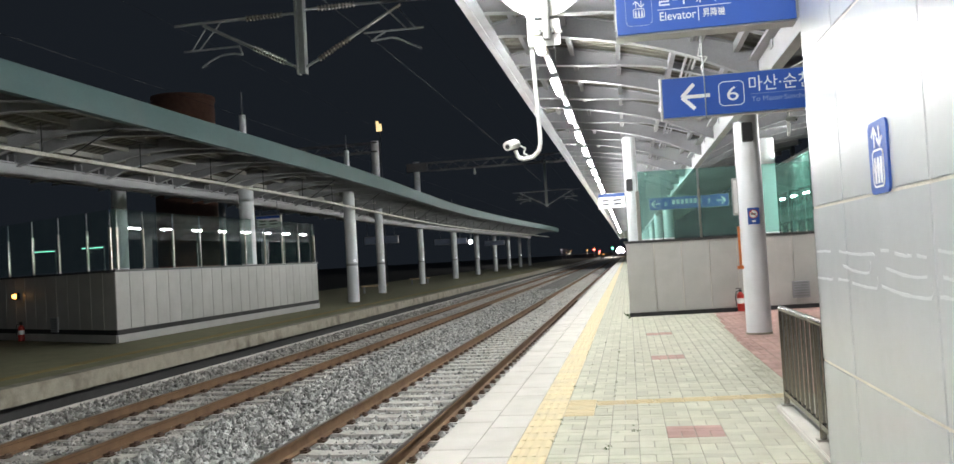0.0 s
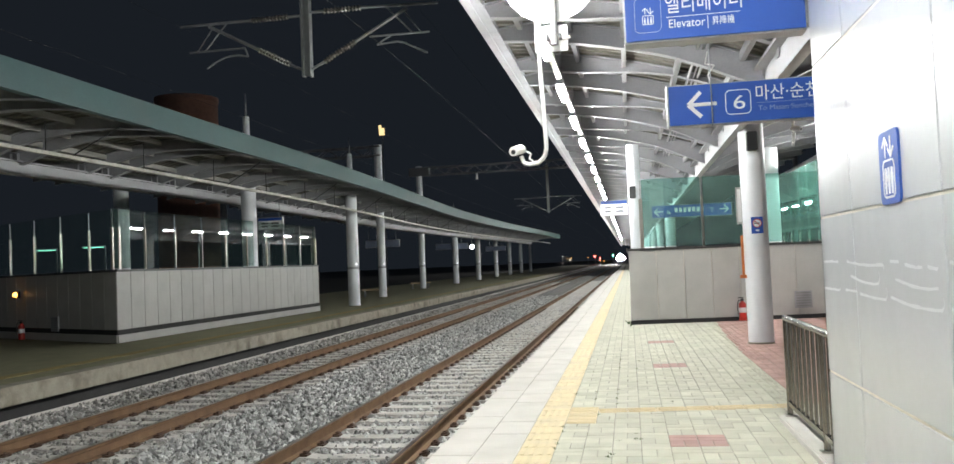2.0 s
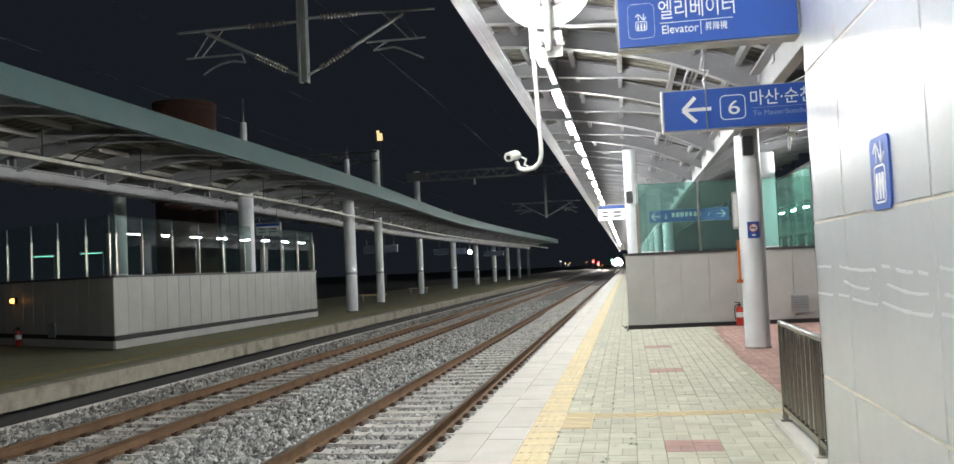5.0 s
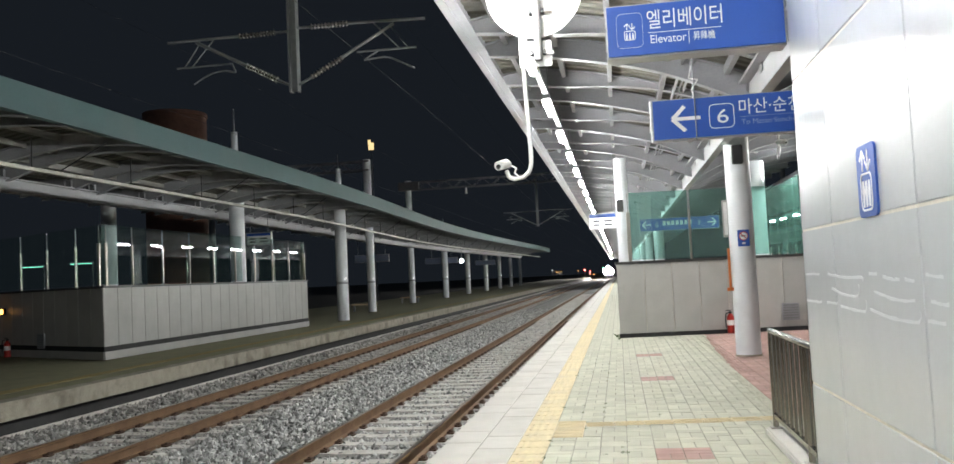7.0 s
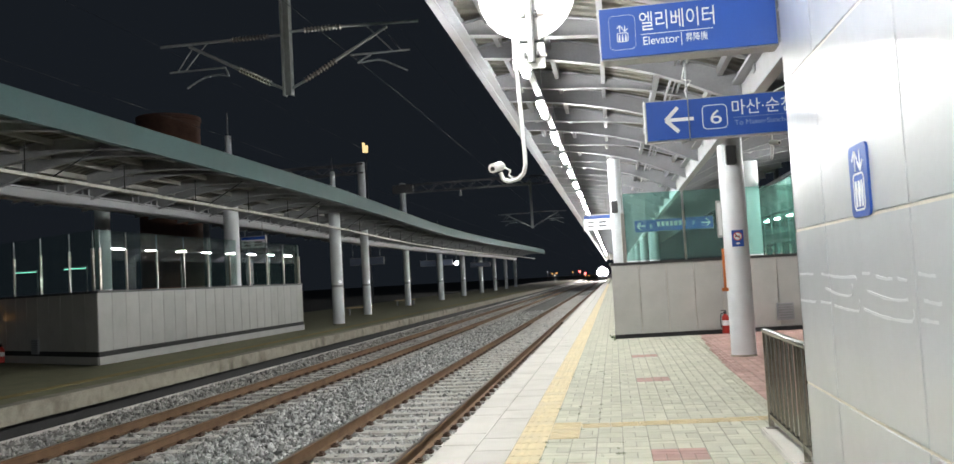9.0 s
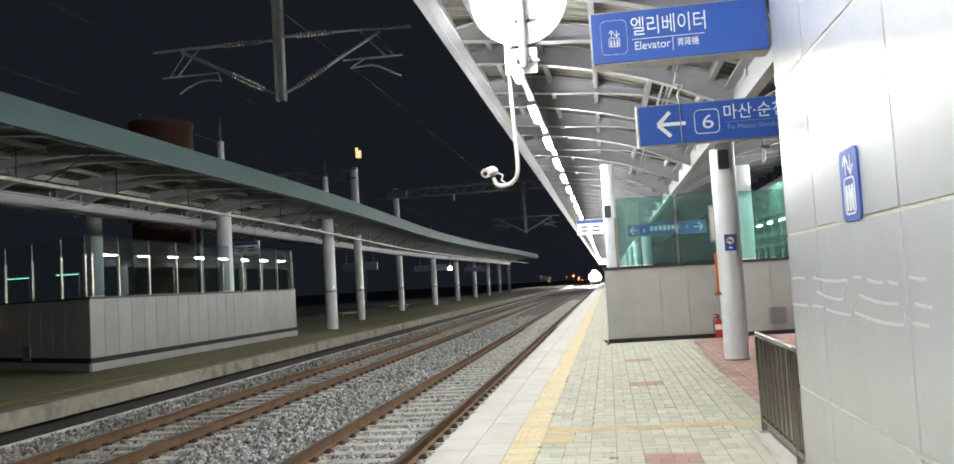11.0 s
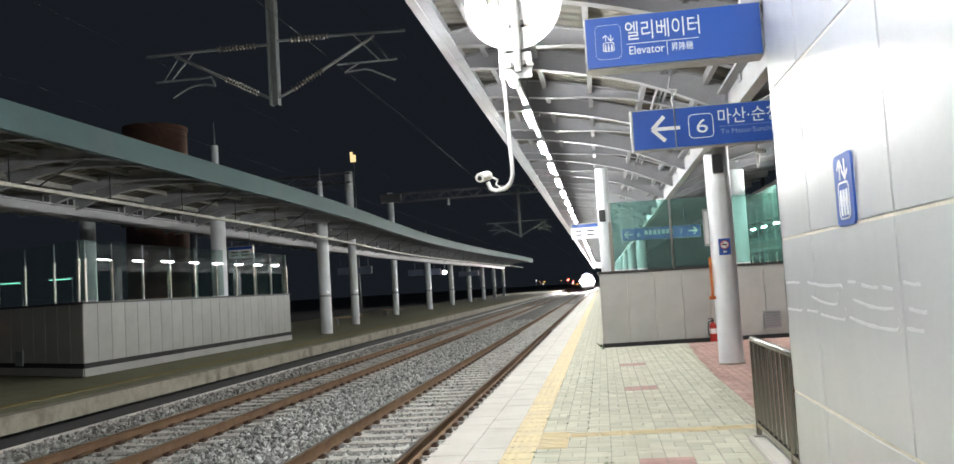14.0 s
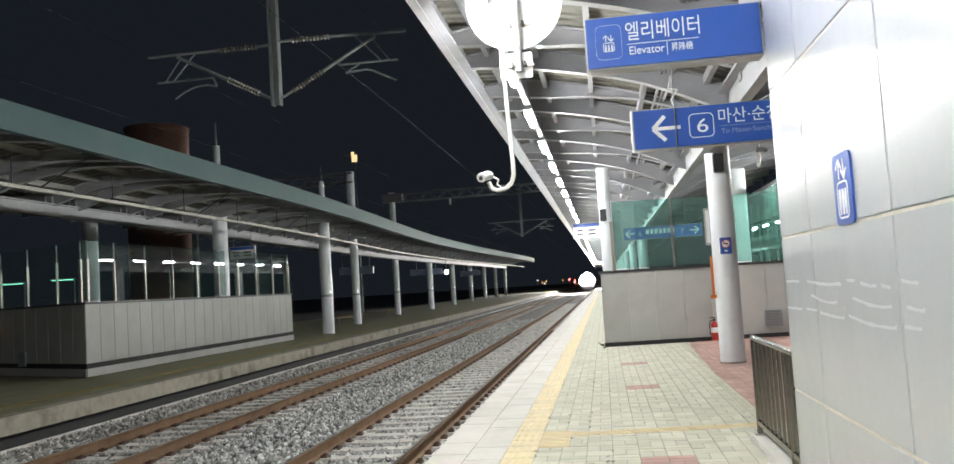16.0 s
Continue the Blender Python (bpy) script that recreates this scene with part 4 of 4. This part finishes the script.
part("top_rail", box(4.62, 4.72, 22.0, 34.0, 3.86, 3.94, .01), M["rafter"], bpy.data.objects["stair_glass_inner"], "pale top rail of the glass screen")
extinguisher(pose(-17.05, 21.95, 0), "red fire extinguisher beside the far stair wall")
ol = thing("wall_lamp", "small glowing orange wall lamp", "lamp", at=pose(-17.55, 22.4, 1.28, 0, 0, -29))
part("housing", box(-.1, .1, .0, .08, -.1, .1, .01), M["black"], ol)
part("globe", tube((0, -.08, 0), (0, 0, 0), .05, .08, 14), M["sodium"], ol, "orange glowing globe")
for x, y, z in ((-15.6, 21.41, .45), (3.95, 21.42, .45)):
    v = thing("wall_vent", "small square grey vent in the stair wall", "vent", "wall vents", at=pose(x, y, z, 0, 0, 7 if x > 0 else -28))
    part("frame", box(-.2, .2, -.02, .02, -.2, .2, .006), M["steel_grey"], v)
    for k in range(6):
        part("slat", box(-.17, .17, -.03, -.02, -.16 + k * .06, -.13 + k * .06), M["galv"], v)


# ---- far platform furniture ----
def bench(at):
    b = thing("bench", "wooden slat bench on metal legs on the far platform", "bench", "platform benches", at=at)
    for i in range(4):
        part("slat", box(-.75, .75, -.22 + i * .115, -.12 + i * .115, .36, .44, .006), M["wood"], b)
    for x in (-.6, .6):
        part("leg", box(x - .03, x + .03, -.2, .2, 0, .4), M["steel_grey"], b)
    return b


bench(pose(-14.6, 48.4, 0, 0, 0, 25))
bench(pose(-15.6, 63.5, 0, 0, 0, 25))


def info_board(at, w, h, face, name, label):
    s = thing(name, label, "sign", "information signs", at=at)
    part("case", box(0, w, 0, .14, 0, h, .006), M["alu"], s)
    part("face", box(.03, w - .03, -.006, 0, .03, h - .03), face, s, "pale sign face")
    part("header", box(.03, w - .03, -.01, -.006, h * .72, h - .03), M["blue"], s, "blue header band")
    for i in range(2):
        part("lettering", box(w * .15, w * .4, -.01, -.006, h * (.2 + .25 * i), h * (.32 + .25 * i)), M["cap"], s)
        part("lettering", box(w * .55, w * .85, -.01, -.006, h * (.2 + .25 * i), h * (.32 + .25 * i)), M["cap"], s)
    for x in (w * .15, w * .85):
        part("rod", tube((x, .07, h), (x, .07, h + .9), .012, None, 6), M["galv"], s)
    return s


info_board(pose(-1.07, 34.6, 3.3), 1.08, .62, M["screen"], "train_display", "lit white train display with blue header")
info_board(pose(-13.9, 31.0, 3.25), 1.0, .47, M["sign_white"], "train_display", "unlit train display behind the far glass")
for x, y, w in ((-17.9, 57.5, 1.0), (-16.8, 57.5, 1.3), (-16.9, 75, 2.9), (-15.7, 95, 2.2)):
    hs = thing("far_platform_sign", "dim unlit hanging sign on the far platform", "sign", "hanging station signs", at=pose(x, y, 3.05))
    part("case", box(0, w, 0, .16, 0, .5, .006), M["alu"], hs)
    part("face", box(.02, w - .02, -.01, 0, .02, .48), M["sign_dim"], hs, "dim grey-blue face")
    part("rod", tube((w * .2, .08, .5), (w * .2, .08, 2.05), .015, None, 6), M["galv"], hs)
    part("rod", tube((w * .8, .08, .5), (w * .8, .08, 2.05), .015, None, 6), M["galv"], hs)
fl = thing("flood_lamp", "bright round white lamp under the far canopy", "lamp", at=pose(-12.9, 71, 3.1))
part("stem", tube((0, 0, .2), (0, 0, 1.8), .03, None, 8), M["galv"], fl)
part("face", tube((0, -.06, 0), (0, .04, 0), .16, None, 20), M["white_lamp"], fl, "glowing round face")


# Added glowing tubes on posts, in place of a greenish reflection in the far glass.
for x, y in ((-30.2, 45), (-34.0, 46)):
    gl = thing("far_tube_lamp", "added greenish tube standing in for a lamp reflection in the far glass", "lamp", "far tube lamps", at=pose(x, y, 3.5))
    part("diffuser", tube((-.65, 0, 0), (.65, 0, 0), .022, None, 8), M["green_tube"], gl, "greenish glowing tube")
    part("body", box(-.68, .68, -.05, .05, .04, .1), M["steel_grey"], gl)
    part("post", tube((.67, .1, -4.7), (.67, .1, .12), .04, None, 8), M["galv"], gl)


def weed(x, y, s):
    bm = bmesh.new()
    r = random.Random(int(x * 100 + y * 31))
    for i in range(14):
        t, l = r.uniform(0, 6.28), s * r.uniform(.4, 1)
        p = Vector((r.uniform(-.02, .02), r.uniform(-.03, .03), -.004))
        tip = p + Vector((math.cos(t) * l * .8, math.sin(t) * l * .8, l * r.uniform(.3, .8)))
        w = Vector((-math.sin(t), math.cos(t), 0)) * l * .12
        m = (p + tip) / 2 + Vector((0, 0, l * .2))
        v = [bm.verts.new(q) for q in (p - w * .4, p + w * .4, m + w, m - w, tip)]
        bm.faces.new((v[0], v[1], v[2], v[3]))
        bm.faces.new((v[3], v[2], v[4]))
    ob = solid("weed", bm, M["leaf"], "small dark weed growing in a paving joint", "weed", "weeds in the joints")
    ob.location = (x, y, 0)


for x, y, s in ((-.73, 8.35, .06), (-.06, 8.0, .05), (-.05, 7.75, .06), (-.28, 7.05, .07), (-.42, 9.0, .04), (-.2, 7.7, .05), (-.6, 12.4, .05), (-.3, 14.2, .05), (.05, 13.6, .05), (-.08, 20.6, .12), (-.12, 21.3, .2), (.35, 9.75, .04)):
    weed(x, y, s * (.55 if s < .1 else .8))


moss = random.Random(8)
for y0, y1, n in ((9.5, 10.8, 9), (12.4, 15.5, 13), (7.0, 8.4, 6)):
    for k in range(n):
        weed(-.729 + COL * moss.choice((0, 1, 1, 2, 2, 3)), moss.uniform(y0, y1), moss.uniform(.02, .034))


# ---- overhead line ----
def insulator(bm, a, b, n=11, r=.055):
    a, b = Vector(a), Vector(b)
    add_tube(bm, a, b, .022, None, 8)
    d = (b - a) / n
    for i in range(n):
        p = a + d * (i + .3)
        add_tube(bm, p, p + d * .35, r, r * .5, 12)


def dropper(at):
    d = thing("catenary_dropper", "galvanised drop post with two insulated contact wire arms", "catenary support", "catenary supports", at=at)
    part("post", box(-.08, -.05, -.08, .08, 0, 3.4), M["galv"], d, "steel channel post")
    part("post", box(.05, .08, -.08, .08, 0, 3.4), M["galv"], d)
    part("web", box(-.05, .05, -.01, .01, .01, 3.4), M["galv"], d)
    for s in (-1, 1):
        top = 1.11 if s < 0 else 1.155
        for p, q in (((.33, top), (1.05, top)), ((.315, .245), (.92, .565))):
            ib = bmesh.new()
            insulator(ib, (s * p[0], 0, p[1]), (s * q[0], 0, q[1]))
            part("insulator", ib, M["insul"], d, "ribbed insulator")
        for nm, p, q, r in (("bracket", (.06, top), (.34, top), .025), ("bracket", (.06, .12), (.33, .25), .025), ("top_tube", (1.03, top), (2.42, 1.11), .026),
                            ("stay_tube", (.9, .555), (1.86, 1.07), .03), ("registration_tube", (1.17, .62), (2.25, .618), .018), ("tie", (1.5, 1.11), (1.95, .62), .012), ("tie", (1.78, 1.05), (2.1, .62), .01)):
            part(nm, tube((s * p[0], 0, p[1]), (s * q[0], 0, q[1]), r, None, 8), M["galv"], d)
        if s > 0:
            arm = [(1.55, .6), (1.42, .54), (1.3, .465), (1.36, .472), (1.67, .494), (1.8, .46), (1.91, .4), (2.2, .253)]
        else:
            arm = [(-1.17, .6), (-1.115, .46), (-1.3, .5), (-1.45, .495), (-1.57, .475), (-1.75, .4), (-1.92, .3)]
        part("steady_arm", pipe([(x, 0, z) for x, z in arm], .016), M["galv"], d)
    return d


DY = (14.6, 61.5)
for y in DY:
    dropper(pose(-5.52, y, 5.06))


def gantry(y, x0, x1, z0, z1, mast_xs, mast_h):
    gt = thing("gantry", "dark lattice steel gantry over the tracks", "gantry", "overhead line gantries", at=pose(0, y, 0))
    for z in (z0, z1):
        for dy in (-.25, .25):
            part("chord", box(x0, x1, dy - .04, dy + .04, z - .04, z + .04), M["gantry"], gt)
    n = int((x1 - x0) / .7)
    for i in range(n):
        xa, xb = x0 + .7 * i, x0 + .7 * (i + 1)
        for dy in (-.25, .25):
            part("lattice_bar", tube((xa, dy, z0 if i % 2 else z1), (xb, dy, z1 if i % 2 else z0), .022, None, 5), M["gantry"], gt)
    part("end_plate", box(x0 - .6, x0 + .9, -.27, .27, z0 - .03, z1 + .03, .01), M["gantry"], gt, "closed end of the lattice beam")
    for x in mast_xs:
        part("mast", tube((x, 0, -1.2), (x, 0, mast_h), .2, .17, 16), M["galv"], gt, "round steel mast")
    return gt


gantry(14.6, -23.5, 12.0, 8.45, 9.15, (-22.9, 11.4), 10)
g2 = gantry(61.5, -15.0, 12.0, 8.25, 8.8, (11.4,), 9)
part("insulator", tube((-10.6, 0, 7.75), (-10.6, 0, 8.2), .09, .06, 10), M["white_plastic"], g2, "small white insulator")
gantry(46.5, -23.5, -13.4, 7.9, 8.4, (-22.9,), 9)
for x in (-3.44, -7.606):
    w = thing("contact_wire", "thin dark overhead contact wire", "wire", "overhead wires")
    for z in (4.72, 5.9):
        part("strand", pipe([(x + (.15 if i % 2 else -.15), y, z) for i, y in enumerate((-20, 14.6, 61.5, 104, 150, 260))], .0018 if z > 5 else .0025, 5), M["wire"], w)

# ---- distance ----
tw = thing("water_tower", "dim brown round tower block beyond the far platform", "building", at=pose(-43, 80, 0))
part("shaft", tube((0, 0, -1.3), (0, 0, 19.3), 3.0, None, 28), M["brown"], tw)
part("rim", tube((0, 0, 19.0), (0, 0, 19.4), 3.1, None, 28), M["brown"], tw)
bd = thing("lit_mast_sign", "small glowing yellow sign on a tall dark mast", "sign", at=pose(-39.9, 140, 0))
part("mast", tube((0, .1, -1.3), (0, .1, 24), .09, .07, 8), M["galv"], bd)
part("lit_panel", box(-.5, .4, -.25, -.1, 24.0, 25.2), M["warm_win"], bd, "small glowing yellow panel")
part("lit_panel", box(-.55, -.1, -.25, -.1, 25.2, 25.7), M["warm_win"], bd)

def signal(at, glow_mat, label):
    s = thing("track_signal", label, "signal", "track signals", at=at)
    part("mast", tube((0, .2, -1.2), (0, .2, 3.6), .08, None, 10), M["galv"], s)
    part("head", box(-.25, .25, -.05, .2, 2.2, 3.7, .02), M["black"], s)
    part("lamp", tube((0, -.12, 2.6), (0, -.04, 2.6), .22, None, 14), glow_mat, s, "glowing lens")
    return s


signal(pose(-11.7, 300, 0), M["red_lamp"], "track signal showing red in the distance")
signal(pose(-10.8, 330, -.6), M["red_lamp"], "track signal showing red in the distance")
signal(pose(-5.4, 300, .2), M["green_lamp"], "track signal showing green in the distance")
rng = random.Random(11)
for k in range(11):
    s = thing("yard_lamp", "small warm lamp far down the line", "lamp", "distant lamps", at=pose(-24 + 2.1 * k + rng.uniform(-1, 1), 300 + rng.uniform(-60, 80), 0))
    h = rng.uniform(1.0, 3.4)
    part("post", tube((0, 0, -1.2), (0, 0, h), .06, None, 8), M["galv"], s)
    part("globe", tube((0, -.12, h), (0, .12, h), .13, None, 10), M["sodium"] if k % 3 else M["marker"], s)


# ---- train ----
def train():
    t = thing("train", "dark locomotive with blazing headlamps on the near track", "train", at=pose(-3.44, 520, RZ))
    sec = [(-1.5, 1.0), (1.5, 1.0), (1.55, 1.4), (1.5, 3.0), (1.15, 3.75), (-1.15, 3.75), (-1.5, 3.0), (-1.55, 1.4)]
    part("body", loft(lambda y: [(x * (.9 if y < .2 else 1), z) for x, z in sec], [0, .6, 20]), M["train"], t, "dark painted body")
    part("windscreen", box(-1.05, 1.05, -.03, -.005, 2.7, 3.2, .01), M["black"], t)
    part("bogie", box(-1.2, 1.2, 1.5, 5, .25, 1.0), M["black"], t)
    part("bogie", box(-1.2, 1.2, 15, 18.5, .25, 1.0), M["black"], t)
    # Discs far larger than real headlamps: the glare is put into their size.
    for x in (-.95, 0, .95):
        part("headlamp", tube((x, -.1, 2.3 if x else 3.3), (x, 0, 2.3 if x else 3.3), .62, None, 20), M["head"], t, "white headlamp disc, oversized to stand for its glare")
    return t


TRAIN = train()


def motions():
    walk(TRAIN, [(0.0, pose(-3.44, 380, RZ)), (4.0, pose(-3.44, 325, RZ)), (8.0, pose(-3.44, 275, RZ)), (12.0, pose(-3.44, 227, RZ)), (16.0, pose(-3.44, 180, RZ))])


motions()
